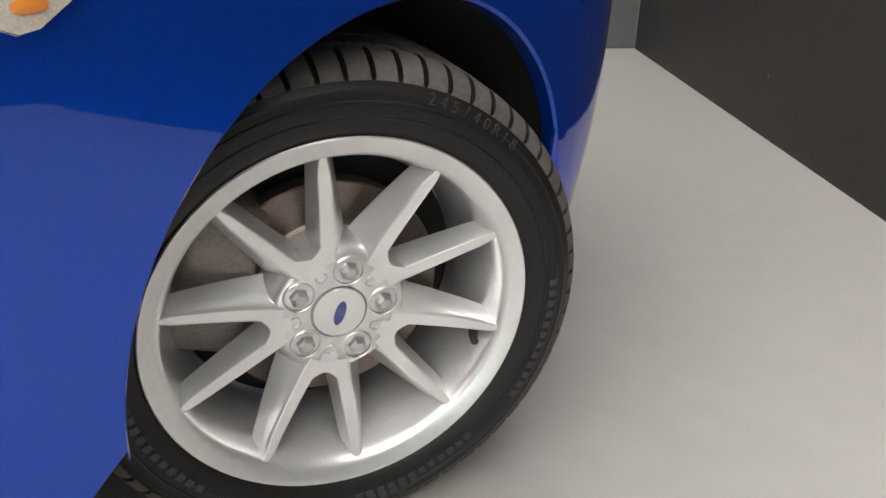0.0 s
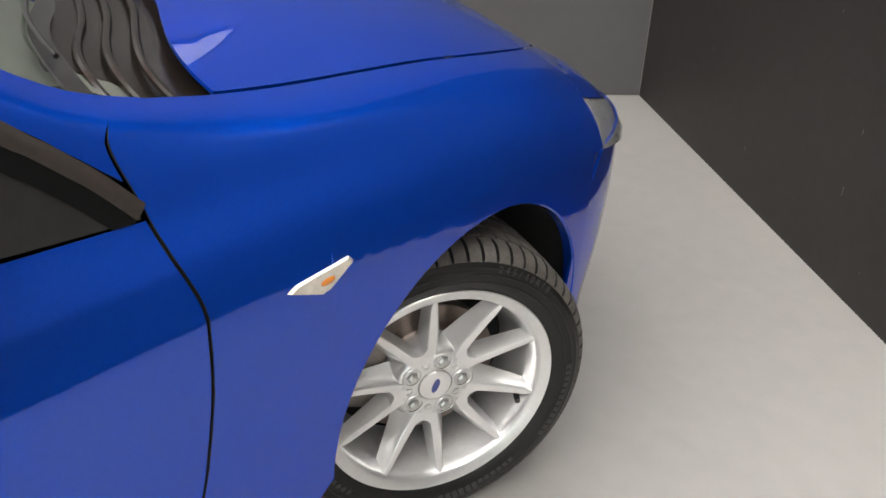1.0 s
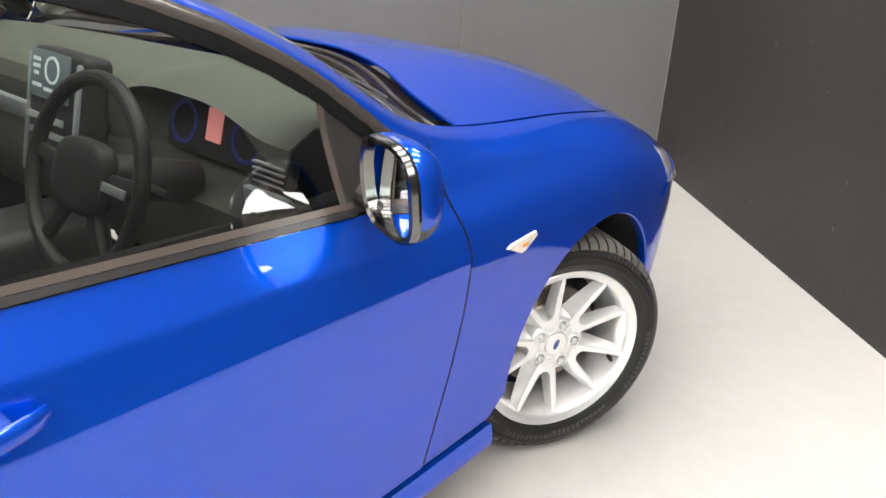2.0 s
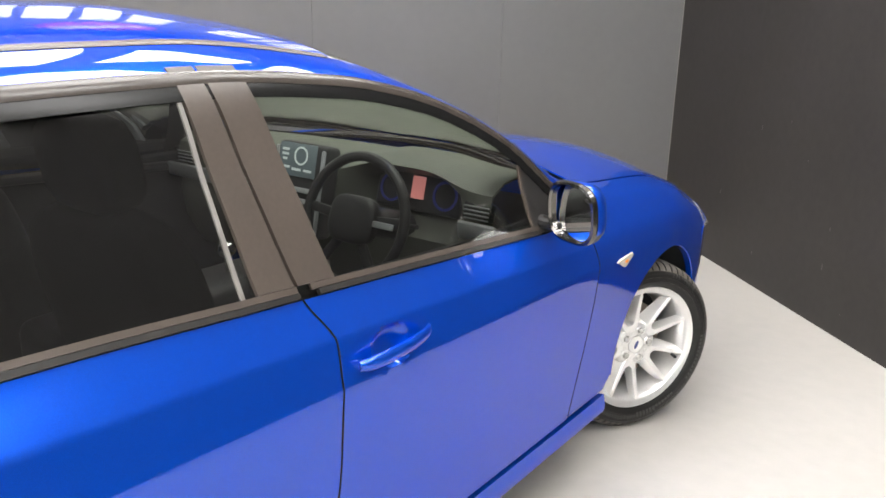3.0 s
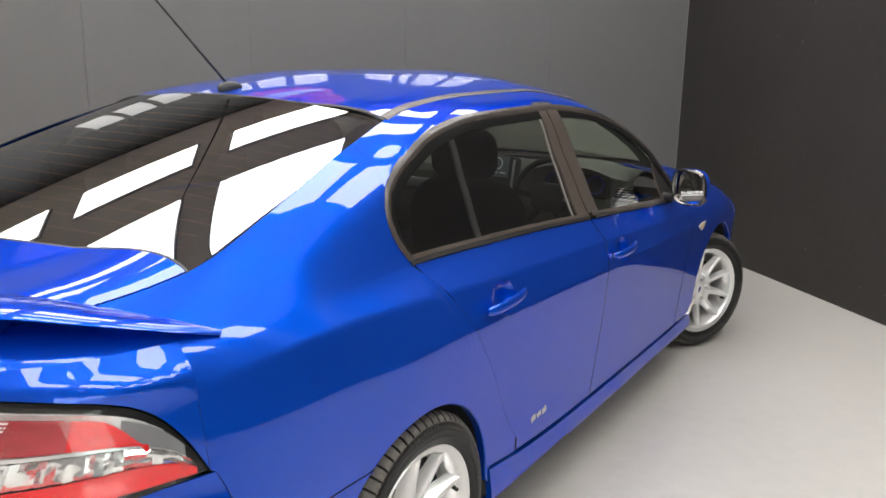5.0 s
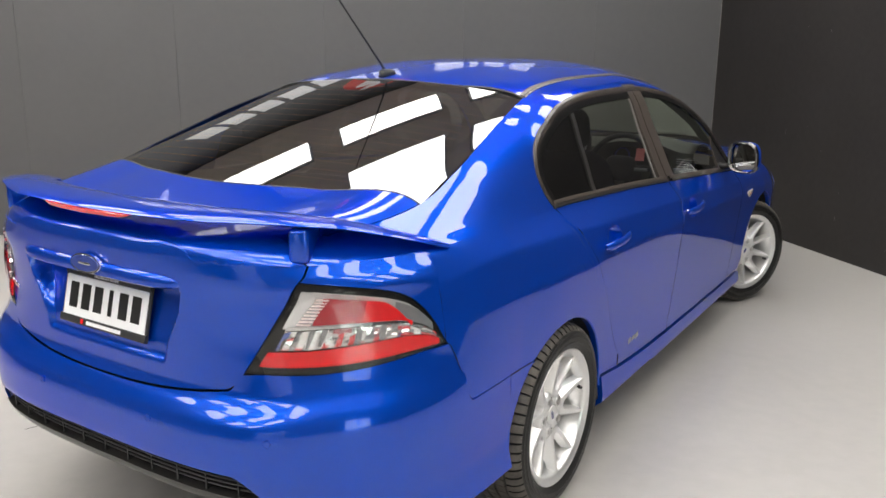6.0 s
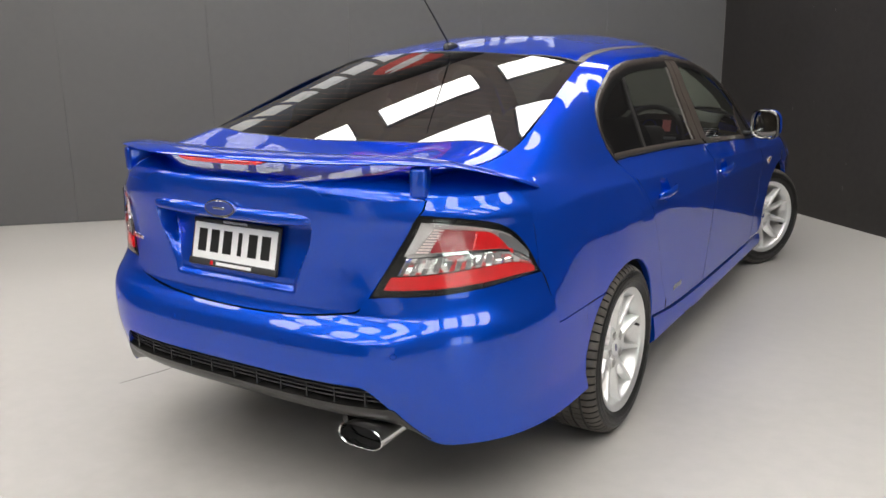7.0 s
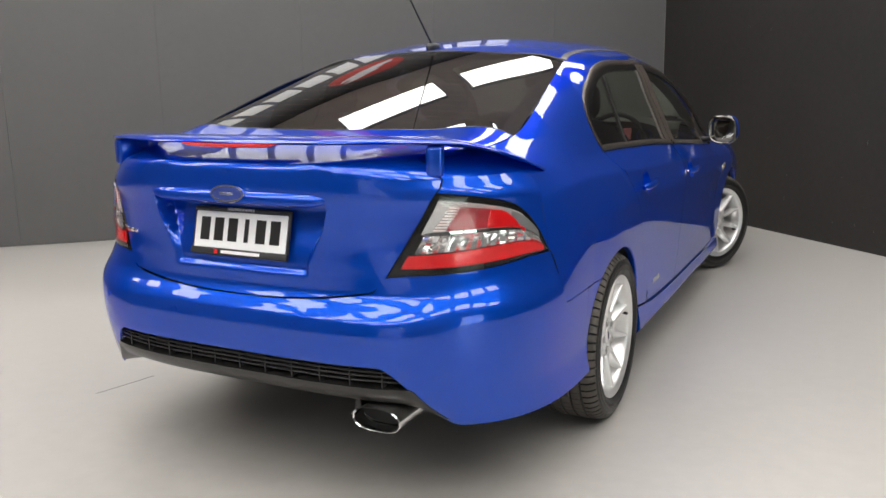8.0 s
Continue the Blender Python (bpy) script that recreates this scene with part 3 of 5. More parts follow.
def car_side(s):
    lowC = lambda y: level(y, max(arch(y, REAR_ARCH), 0.0), 0, 6)
    # added dark strips behind the door gaps, in place of the shade there
    for gap, v0, v1 in ((GAP_A, 2.1, 5.95), (GAP_B, 2.1, 6.0), (GAP_C, 2.1, 5.95)):
        sided("gap_shade", grids(between(lambda z: gap(z) - 0.014, lambda z: gap(z) + 0.014, v0, v1, 2, 40, -0.011)), DARK, s, thick=0)
    # front wing
    ys = arch_columns(FRONT_ARCH, 2.34, 3.285)
    cols = []
    for y in ys:
        col = []
        for j in range(29):
            yy = y
            low = level(y, max(arch(y, FRONT_ARCH) if abs(y - FRONT_ARCH[0]) < FRONT_ARCH[2] else 0.0, 0.30), 0, 6)
            v = low + (9 - low) * j / 28
            if y < 2.5:
                k = (2.5 - y) / 0.16
                for _ in range(3):
                    z = skin(yy, v).z
                    yy = 2.5 - (2.5 - float(GAP_A(z)) - G) * k
            col.append(on_skin(yy, v))
        cols.append(col)
    nose_part = strip(spread(3.285, 3.60, 30), lambda y: min(8.8, level(y, lamp_top(y) + 0.003 if y > 3.33 else 0.70, 2, 8.9)), lambda y: 9.0, 16)
    sided("front_wing", grids(cols, nose_part), PAINT, s)
    fd = sided("front_door", grids(between(lambda z: GAP_B(z) + G, lambda z: GAP_A(z) - G, 2.04, 6, 90, 52, dents=[(1.362, 0.842, 0.062, 0.042, 0.024)])), PAINT, s)
    rd = sided("rear_door", grids(between(lambda z: GAP_C(z) + 2.6 * G, lambda z: GAP_B(z) - G, 2.04, 6, 90, 52, dents=[(0.405, 0.876, 0.062, 0.044, 0.024)])), PAINT, s)
    sided("side_skirt", grids(strip(spread(0.37, 2.485, 60), lambda y: 0.0, lambda y: 1.97, 10, 0.006)), PAINT, s, thick=0.02)
    # rear quarter, pillar and roof rail in one pressing
    inv = np.linspace(0.37, 1.03, 200)
    gy = GAP_C(inv)
    low_a = lambda y: level(y, max(arch(y, REAR_ARCH), 0.603 if y < -0.2 else 0.0), 0, 6)
    yq = arch_columns(REAR_ARCH, -0.35, 0.066)
    a = [strip(yq, low_a, lambda y: 6.0, 30), strip(yq, lambda y: 6.0, lambda y: 9.0, 14)]
    yb = arch_columns(REAR_ARCH, 0.066, 0.3615)
    gap_v = lambda y: level(y, float(np.interp(-(y - 2.2 * G), -gy, inv)), 0, 6.0) if y > 0.0665 else 6.0
    b = strip(yb, low_a, gap_v, 30)
    b2 = strip(spread(0.3615, 0.54, 14), lambda y: 2.02 if y > 0.362 else low_a(0.3614), gap_v, 30)
    low_c = lambda y: level(y, 0.603 + 0.185 * smooth01(-0.57, -0.655, y), 0, 6)
    c = [strip(spread(-0.655, -0.35, 24), low_c, lambda y: 6.0, 30)]
    # corner over the tail light and the shoulder beside the boot
    rows = []
    for i in range(41):
        row = []
        for j in range(13):
            q = i / 40
            z0 = light_top(1 - q) + 0.003
            z = z0 + (1.026 - z0) * j / 12
            a0, a1 = tail_at_y(-0.655, z), tail_at_x(boot_edge(z) + 0.004, z)
            row.append(tail(a0 + (a1 - a0) * q, z))
        rows.append(row)
    c.append(rows)
    tops = []
    for i in range(61):
        row = []
        for j in range(15):
            v = 6 + 3 * j / 14
            y1 = lid_y(v) + 0.004
            row.append(on_skin(-0.35 + (y1 + 0.35) * i / 60, v))
        tops.append(row)
    sided("quarter_top", grids(tops), PAINT, s)
    sided("bumper_wing", grids(strip([-0.36 + 0.145 * math.sin(math.pi / 2 * i / 20) for i in range(21)], lambda y: level(y, arch(y, REAR_ARCH) if y > -0.3615 else 0.31, 0, 6), lambda y: level(y, 0.599, 0, 6), 20)), PAINT, s)
    e = []
    for y in spread(0.066, 2.285, 140):
        low = min(8.9, level(y, float(DLO_TOP(y)), 5, 9))
        col = []
        for j in range(11):
            v, yy = low + (9 - low) * j / 10, y
            if y > 2.2:
                for _ in range(3):
                    yy = 2.2 + (y - 2.2) / 0.085 * (float(GAP_A(skin(yy, v).z)) - G - 2.2)
            col.append(on_skin(yy, v))
        e.append(col)
    sided("rear_quarter_panel", grids(a[0], b), PAINT, s)
    sided("rear_pillar", grids(a[1]), PAINT, s)
    sided("sill_end", grids(b2), PAINT, s)
    sided("quarter_end", grids(c[0]), PAINT, s)
    sided("quarter_corner", grids(c[1]), PAINT, s)
    sided("roof_rail", grids(e), PAINT, s)
    inner = [[on_skin(y, max(8.0, min(8.8, level(y, float(DLO_TOP(y)), 5, 9))) + (9.15 - max(8.0, min(8.8, level(y, float(DLO_TOP(y)), 5, 9)))) * j / 8, -0.028) for j in range(9)] for y in spread(0.10, 2.22, 60)]
    sided("inner_trim", grids(inner), DASH, s, label="grey inner roof and pillar trim")
    return fd, rd


DOORS = {s: car_side(s) for s in (1, -1)}


def across(y0, y1, v0, v1=11.0, nu=30, nv=30, off=0.0):
    """A patch over the whole width, from the line y0(v) to the line y1(v)."""
    rows = []
    vs = [v0 + (v1 - v0) * j / nv for j in range(nv + 1)]
    for i in range(nu + 1):
        half = [on_skin(float(y0(v)) + (float(y1(v)) - float(y0(v))) * i / nu, v, off) for v in vs]
        rows.append([Vector((-p.x, p.y, p.z)) for p in half[:-1]] + half[::-1])
    return rows


TOP_GLASS = lambda v: 1.52 - 0.10 * smooth01(9, 11, v)
BOT_GLASS = lambda v: 2.325 + 0.27 * smooth01(9, 11, v)
REAR_TOP = lambda v: 0.25 - 0.075 * smooth01(9, 11, v)
REAR_BOT = lambda v: -0.545 - 0.115 * smooth01(9, 11, v)
put("roof", *grids(across(lambda v: REAR_TOP(v) + 0.004, lambda v: TOP_GLASS(v) - 0.004, 9.04)), PAINT, car, thick=0.004, fix=MID)
put("bonnet", *grids(across(lambda v: 2.505 + 0.25 * smooth01(9, 11, v), lambda v: 3.59 + 0.07 * smooth01(9, 11, v), 9.025)), PAINT, car, thick=0.0055, fix=MID)
ws = put("windscreen", *grids(across(TOP_GLASS, BOT_GLASS, 9.0, off=-0.004)), CLEAR, car, "clear laminated windscreen", thick=0.0, fix=MID)
ws.visible_shadow = False


def rear_sheet(v, w, off=-0.004):
    """The rear window: one smooth bowed sheet between its four corners."""
    u = (11 - v) / 2
    def edge(y_side, y_mid):
        c, m = on_skin(y_side, 9.0), on_skin(y_mid, 11.0)
        return Vector((c.x * u, m.y + (c.y - m.y) * u**2.2, m.z + (c.z - m.z) * u**2.5))

    a, b = edge(REAR_BOT(9), REAR_BOT(11)), edge(REAR_TOP(9), REAR_TOP(11))
    n = Vector((0, -0.5, 0.866))
    return a + (b - a) * w + n * (off + 0.014 * 4 * w * (1 - w) * (1 - u**4))


def sheet_rows(ws, vs, off):
    rows = []
    for w in ws:
        half = [rear_sheet(v, w, off) for v in vs]
        rows.append([Vector((-p.x, p.y, p.z)) for p in half[:-1]] + half[::-1])
    return rows


rg = put("rear_window", *grids(sheet_rows(spread(0, 1, 25), spread(9.0, 11.0, 31), -0.004)), REAR_TINT, car, "dark tinted rear window with heating lines", fix=MID)
for sg in (1, -1):
    put("edge_band", *flipped(grids([[rear_sheet(v, w, -0.009) for v in (9.0, 9.08, 9.16)] for w in spread(0, 1, 25)]), sg), PLASTIC, rg, "black edge band")


for sg in (1, -1):
    for line_y in (lambda v: REAR_TOP(v), lambda v: REAR_BOT(v)):
        put("window_seal", *flipped(tube([on_skin(line_y(v), v, -0.004) for v in spread(9.0, 11.0, 40)], 0.0055, 8), sg), PLASTIC, rg)


def outline():
    """The side windows' upper edge from the rear foot over the top to the front foot, as (y, z)."""
    pts = [(0.060, 1.035), (0.036, 1.075), (0.026, 1.11), (0.026, 1.145)]
    pts += [(y, float(DLO_TOP(y))) for y in spread(0.034, 0.3, 26) + spread(0.32, 2.0, 70) + spread(2.02, 2.31, 26)]
    return pts


def band(inner, outer, off, bulge=0.0):
    """A ribbon that follows the window outline, from inner to outer metres inside it."""
    pts = [Vector(p) for p in outline()]
    rows = []
    for i, p in enumerate(pts):
        d = (pts[min(i + 1, len(pts) - 1)] - pts[max(i - 1, 0)]).normalized()
        n = Vector((d.y, -d.x))
        row = []
        for j in range(5):
            q = p + n * (inner + (outer - inner) * j / 4)
            zb = skin(q.x, 6.0).z
            row.append(on_skin(q.x, level(q.x, max(q.y, zb), 5.0, 9.0), off + bulge * math.sin(math.pi * j / 4)))
        rows.append(row)
    return grids(rows)


def pane(y0, y1, off=-0.006):
    return grids(strip(spread(y0, y1, 40), lambda y: 6.0, lambda y: min(9.0, level(y, float(DLO_TOP(y)) - 0.01, 5, 9)), 14, off))


def handle(y, z, lock):
    """A bowed door pull over its hollow."""
    pts, rad = [], []
    for i in range(17):
        q = -1 + i / 8
        yy, zz = y + 0.112 * q, z + 0.005 * q
        b = skin(yy, level(yy, zz, 2, 6))
        pts.append(Vector((b.x + 0.012 + 0.024 * math.sqrt(max(0, 1 - q * q * 0.97)), yy, zz)))
        rad.append(0.0095 * (1 - 0.35 * q**8))
    return tube(pts, rad, 14, 1.6)


for s in (1, -1):
    fd, rd = DOORS[s]
    sided("door_glass", pane(1.13, 2.05), TINT, s, fd, "tinted front side glass", thick=0)
    sided("door_glass", pane(0.42, 1.13), SIDE_TINT, s, rd, "dark tinted rear side glass", thick=0)
    sided("quarter_glass", pane(0.045, 0.42), SIDE_TINT, s, rd, "dark tinted quarter glass", thick=0)
    sided("window_trim", band(0.0, 0.022, 0.0025, 0.003), FRAME_TRIM, s, label="dark window surround", thick=0.006)
    sided("window_seal", band(0.0215, 0.046, 0.0015), FRIT, s, thick=0.004)
    sided("belt_trim", grids(strip(spread(1.215, 2.06, 50), lambda y: 6.01, lambda y: level(y, skin(y, 6).z + 0.012, 6, 9), 4, 0.006)), BLACK_TRIM, s, fd, thick=0.008)
    sided("belt_trim", grids(strip(spread(0.062, 1.165, 50), lambda y: 6.01, lambda y: level(y, skin(y, 6).z + 0.012, 6, 9), 4, 0.006)), BLACK_TRIM, s, rd, thick=0.008)
    sided("belt_cap", grids(strip(spread(1.2, 2.06, 50), lambda y: level(y, skin(y, 6).z + 0.013, 6, 9), lambda y: level(y, skin(y, 6).z + 0.024, 6, 9), 4, 0.004)), BROWN_TRIM, s, fd, thick=0.006)
    sided("belt_cap", grids(strip(spread(0.062, 1.165, 50), lambda y: level(y, skin(y, 6).z + 0.013, 6, 9), lambda y: level(y, skin(y, 6).z + 0.024, 6, 9), 4, 0.004)), BROWN_TRIM, s, rd, thick=0.006)
    edge = lambda a, b: (lambda z: a + (b - a) * (1.36 - z) / 0.36)
    sided("pillar_cover", grids(between(edge(1.052, 1.076), lambda z: GAP_B(z) - 0.004, 6.12, 8.0, 6, 20, 0.003)), BROWN_TRIM, s, rd, "dark bronze pillar cover", thick=0.008)
    sided("pillar_cover", grids(between(lambda z: GAP_B(z) + 0.004, edge(1.204, 1.268), 6.12, 8.0, 6, 20, 0.003)), BROWN_TRIM, s, fd, "dark bronze pillar cover", thick=0.008)
    sided("glass_bar", grids(between(lambda z: 0.398 + 0.045 * (z - 1.035), lambda z: 0.424 + 0.045 * (z - 1.035), 6.1, 7.85, 4, 20, 0.001)), BLACK_TRIM, s, rd, thick=0.008)
    sided("glass_channel", grids(between(lambda z: 1.041, lambda z: 1.050, 6.12, 7.98, 2, 20, -0.002)), CHANNEL, s, rd, thick=0.004)
    sided("glass_bar", grids(between(lambda z: 2.038, lambda z: 2.048, 6.12, 7.75, 2, 14, 0.001)), BROWN_TRIM, s, fd, thick=0.006)
    sided("mirror_sail", grids(strip(spread(2.048, 2.30, 20), lambda y: 6.05, lambda y: max(6.06, min(9.0, level(y, float(DLO_TOP(y)) - 0.005, 5, 9))), 10, -0.001)), BLACK_TRIM, s, fd, thick=0.004)
    for door, y, z in ((fd, 1.355, 0.846), (rd, 0.388, 0.874)):
        h = sided("door_handle", handle(y, z, True), PAINT, s, door, thick=0, fix=(0.9, y, z))
    yy, zz = 1.265, 0.838
    b = skin(yy, level(yy, zz, 2, 6))
    sided("lock", moved(lathe([(-0.01, 0.008), (0.012, 0.008), (0.013, 0.006), (0.012, 0.0)], 20), Matrix.Translation((b.x + 0.014, yy, zz))), CHROME, s, fd, "small chrome key lock", thick=0, fix=(0.8, yy, zz))
    # door mirror
    mm = pose(0.960, 2.018, 1.007, 5, 0, -19)
    shell = lambda t: (0.083 * math.copysign(abs(math.cos(t)) ** 0.62, math.cos(t)), 0.079 * math.copysign(abs(math.sin(t)) ** 0.70, math.sin(t)))
    domes = {}
    for key, t0, t1 in (("cap", -0.42, math.pi + 0.42), ("base", math.pi + 0.42, 2 * math.pi - 0.42)):
        rows = []
        for t in spread(t0, t1, 37):
            x, z = shell(t)
            rows.append([Vector((x * k, y, z * k)) for k, y in ((1.03, 0.004), (1.05, 0.016), (1.02, 0.030), (0.93, 0.046), (0.77, 0.061), (0.52, 0.072), (0.26, 0.077), (0.0, 0.078))])
        domes[key] = moved(grids(rows), mm)
    mir = sided("door_mirror", domes["cap"], PAINT, s, label="blue door mirror in a chrome surround", thick=0, fix=(0.960, 2.05, 1.0))
    sided("mirror_base", domes["base"], BLACK_TRIM, s, mir, "gloss black lower mirror cover", thick=0, fix=(0.960, 2.05, 1.03))
    ring = []
    for t in (2 * math.pi * i / 56 for i in range(57)):
        x, z = shell(t)
        ring.append([Vector((x * k, y, z * k)) for k, y in ((1.03, 0.010), (1.06, 0.002), (1.03, -0.008), (0.96, -0.011), (0.90, -0.006), (0.88, 0.012))])
    sided("mirror_surround", moved(grids(ring), mm), DARK_CHROME, s, mir, "dark chrome mirror surround", thick=0, fix=(0.960, 2.03, 1.0))
    sided("mirror_glass", moved(([(0.0, 0.002, 0.0)] + [tuple(r[4] + Vector((0, 0.008, 0))) for r in ring[:-1]], [(0, 1 + i, 1 + (i + 1) % 56) for i in range(56)]), mm @ pose(0, 0.006, 0, -5, 0, -8)), MIRROR, s, mir, "mirror glass", thick=0, fix=(0.962, 2.1, 1.0))
    sided("mirror_arm", tube([(0.80, 2.11, 0.945), (0.86, 2.09, 0.945), (0.92, 2.065, 0.958)], [0.03, 0.024, 0.02], 12, 0.7), BLACK_TRIM, s, mir, thick=0, fix=(0.86, 2.09, 0.945))
    # side repeater
    pts = [(2.452, 0.755), (2.468, 0.762), (2.566, 0.766), (2.574, 0.757), (2.528, 0.728), (2.512, 0.726)]
    base = [on_skin(y, level(y, z, 2, 8), 0.001) for y, z in pts]
    top = [on_skin(2.513 + (y - 2.513) * 0.93, level(y, 0.748 + (z - 0.748) * 0.9, 2, 8), 0.006) for y, z in pts]
    rep = sided("side_repeater", (base + top, [tuple(range(6, 12))] + [(i, (i + 1) % 6, 6 + (i + 1) % 6, 6 + i) for i in range(6)]), REPEATER, s, label="clear triangular side indicator", thick=0, fix=(0.8, 2.51, 0.745))
    sided("bulb", moved(blob(0.006, 0.028, 0.012, 0.8, 8), Matrix.Translation(on_skin(2.522, level(2.522, 0.746, 2, 8), 0.005))), AMBER, s, rep, "amber bulb", thick=0)
    # roof moulding
    sided("roof_moulding", grids([[on_skin(y, 8.93 + 0.14 * j / 4, 0.0015 + 0.002 * math.sin(math.pi * j / 4)) for j in range(5)] for y in spread(0.255, 1.50, 60)]), BROWN_TRIM, s, label="dark roof strip", thick=0.004)
    for k, (arc, ym) in enumerate(((FRONT_ARCH, 2.872), (REAR_ARCH, 0.0))):
        rows = []
        for i in range(25):
            t = math.pi * (0.03 + 0.94 * i / 24)
            y, z = arc[0] - (arc[2] + 0.012) * math.cos(t), arc[1] + (arc[2] + 0.012) * math.sin(t)
            rows.append([(x, y, z) for x in (0.868, 0.80, 0.68, 0.55)])
        sided("arch_liner", grids(rows), DARK, s, thick=0.004)
        lip = []
        for i in range(49):
            t = math.pi * (0.0 + 1.0 * i / 48)
            y, z = arc[0] - arc[2] * math.cos(t), arc[1] + arc[2] * math.sin(t)
            b = skin(y, level(y, z, 0, 6))
            inner = (arc[2] - 0.004) / arc[2]
            yi, zi = arc[0] - arc[2] * inner * math.cos(t), arc[1] + arc[2] * inner * math.sin(t)
            lip.append([b, Vector((b.x - 0.004, yi, zi)), Vector((b.x - 0.025, yi, zi))])
        sided("arch_lip", grids(lip), PAINT, s, thick=0.0)


def mirror_rows(cols):
    return cols + [[Vector((-p.x, p.y, p.z)) for p in c] for c in cols[-2::-1]]


def bumper_low(x):
    """The bumper's lower edge: over the grille in the middle, down to the corners."""
    return 0.300 + 0.197 * smooth01(0.705, 0.50, x)


def bumper():
    cols = []
    a0 = tail_at_y(-0.36, 0.5)
    for i in range(241):
        a = a0 + (1 - a0) * i / 240
        x, y, xt = tail(a, 0.6).x, tail(a, 0.6).y, tail(a, 0.71).x
        top = 0.60 + 0.178 * smooth01(-0.57, -0.665, y) - 0.034 * min(1.0, max(0.0, (0.84 - x) / 0.3)) * (1 if y < -0.66 else 0)
        top = min(top, lid_low(xt) - 0.0045) if xt < 0.502 else top
        low = bumper_low(x)
        cols.append([tail(a, low + (top - low) * j / 50) for j in range(51)])
    return mirror_rows(cols)


rear_bumper = put("rear_bumper", *grids(bumper()), PAINT, car, thick=0.006, fix=(0, -0.4, 0.6), sharp=60)


def boot_face():
    rows = []
    for j in range(61):
        row = []
        for i in range(181):
            u = -1 + 2 * i / 180
            zb = lid_low(0.502 * abs(u))
            z = zb + (1.026 - zb) * j / 60
            x = max(0.502, boot_edge(z)) * u
            p = tail(tail_at_x(abs(x), z), z)
            half = 0.262 + 0.070 * smooth01(0.745, 0.945, z)
            inside = smooth01(half, half - 0.022, abs(x)) * smooth01(0.735, 0.757, z) * smooth01(0.957, 0.945, z)
            row.append(Vector((math.copysign(p.x, x), p.y + (0.014 + 0.050 * smooth01(0.76, 0.94, z)) * inside, z)))
        rows.append(row)
    last = rows[60]
    for k in range(1, 9):
        t = k / 8 * math.pi / 2
        row = []
        for p in last:
            ye = max(-1.080, p.y)
            zd = max(1.026, deck_z(abs(p.x), ye))
            row.append(Vector((p.x, p.y + (ye - p.y) * (1 - math.cos(t)), 1.026 + (zd - 1.026) * math.sin(t))))
        rows.append(row)
    return rows


def boot_top():
    """The lid's upper side, from its rear edge to the rear window."""
    rows = []
    for i in range(41):
        row = []
        for j in range(31):
            v = 6 + 5 * j / 30
            row.append(on_skin(-1.080 + (lid_y(min(v, 9.0)) + 1.080) * i / 40, v))
        rows.append([Vector((-p.x, p.y, p.z)) for p in row[:-1]] + row[::-1])
    return rows


boot_lid = put("boot_lid", *grids(boot_face()), PAINT, car, thick=0.006, fix=(0, -0.4, 0.8))
put("boot_lip", *grids(boot_top()), PAINT, boot_lid, thick=0.004, fix=MID)
put("boot_deck", *grids(across(lambda v: lid_y(9.0), lambda v: REAR_BOT(v) - 0.004, 9.015)), PAINT, boot_lid, thick=0.006, fix=MID)


RUGGED = random.Random(11)


def light_patch(w0, w1, h0, h1, off, nu=24, nv=10, rib=0.0):
    hh0 = h0 if callable(h0) else (lambda w: h0)
    hh1 = h1 if callable(h1) else (lambda w: h1)
    rows = []
    for i, w in enumerate(spread(w0, w1, nu + 1)):
        rows.append([light_point(w, hh0(w) + (hh1(w) - hh0(w)) * j / nv, off + rib * ((i % 2) * 0.5 + (j % 2) * 0.2 + 0.5 * RUGGED.random() * (rib > 0))) for j in range(nv + 1)])
    return grids(rows)


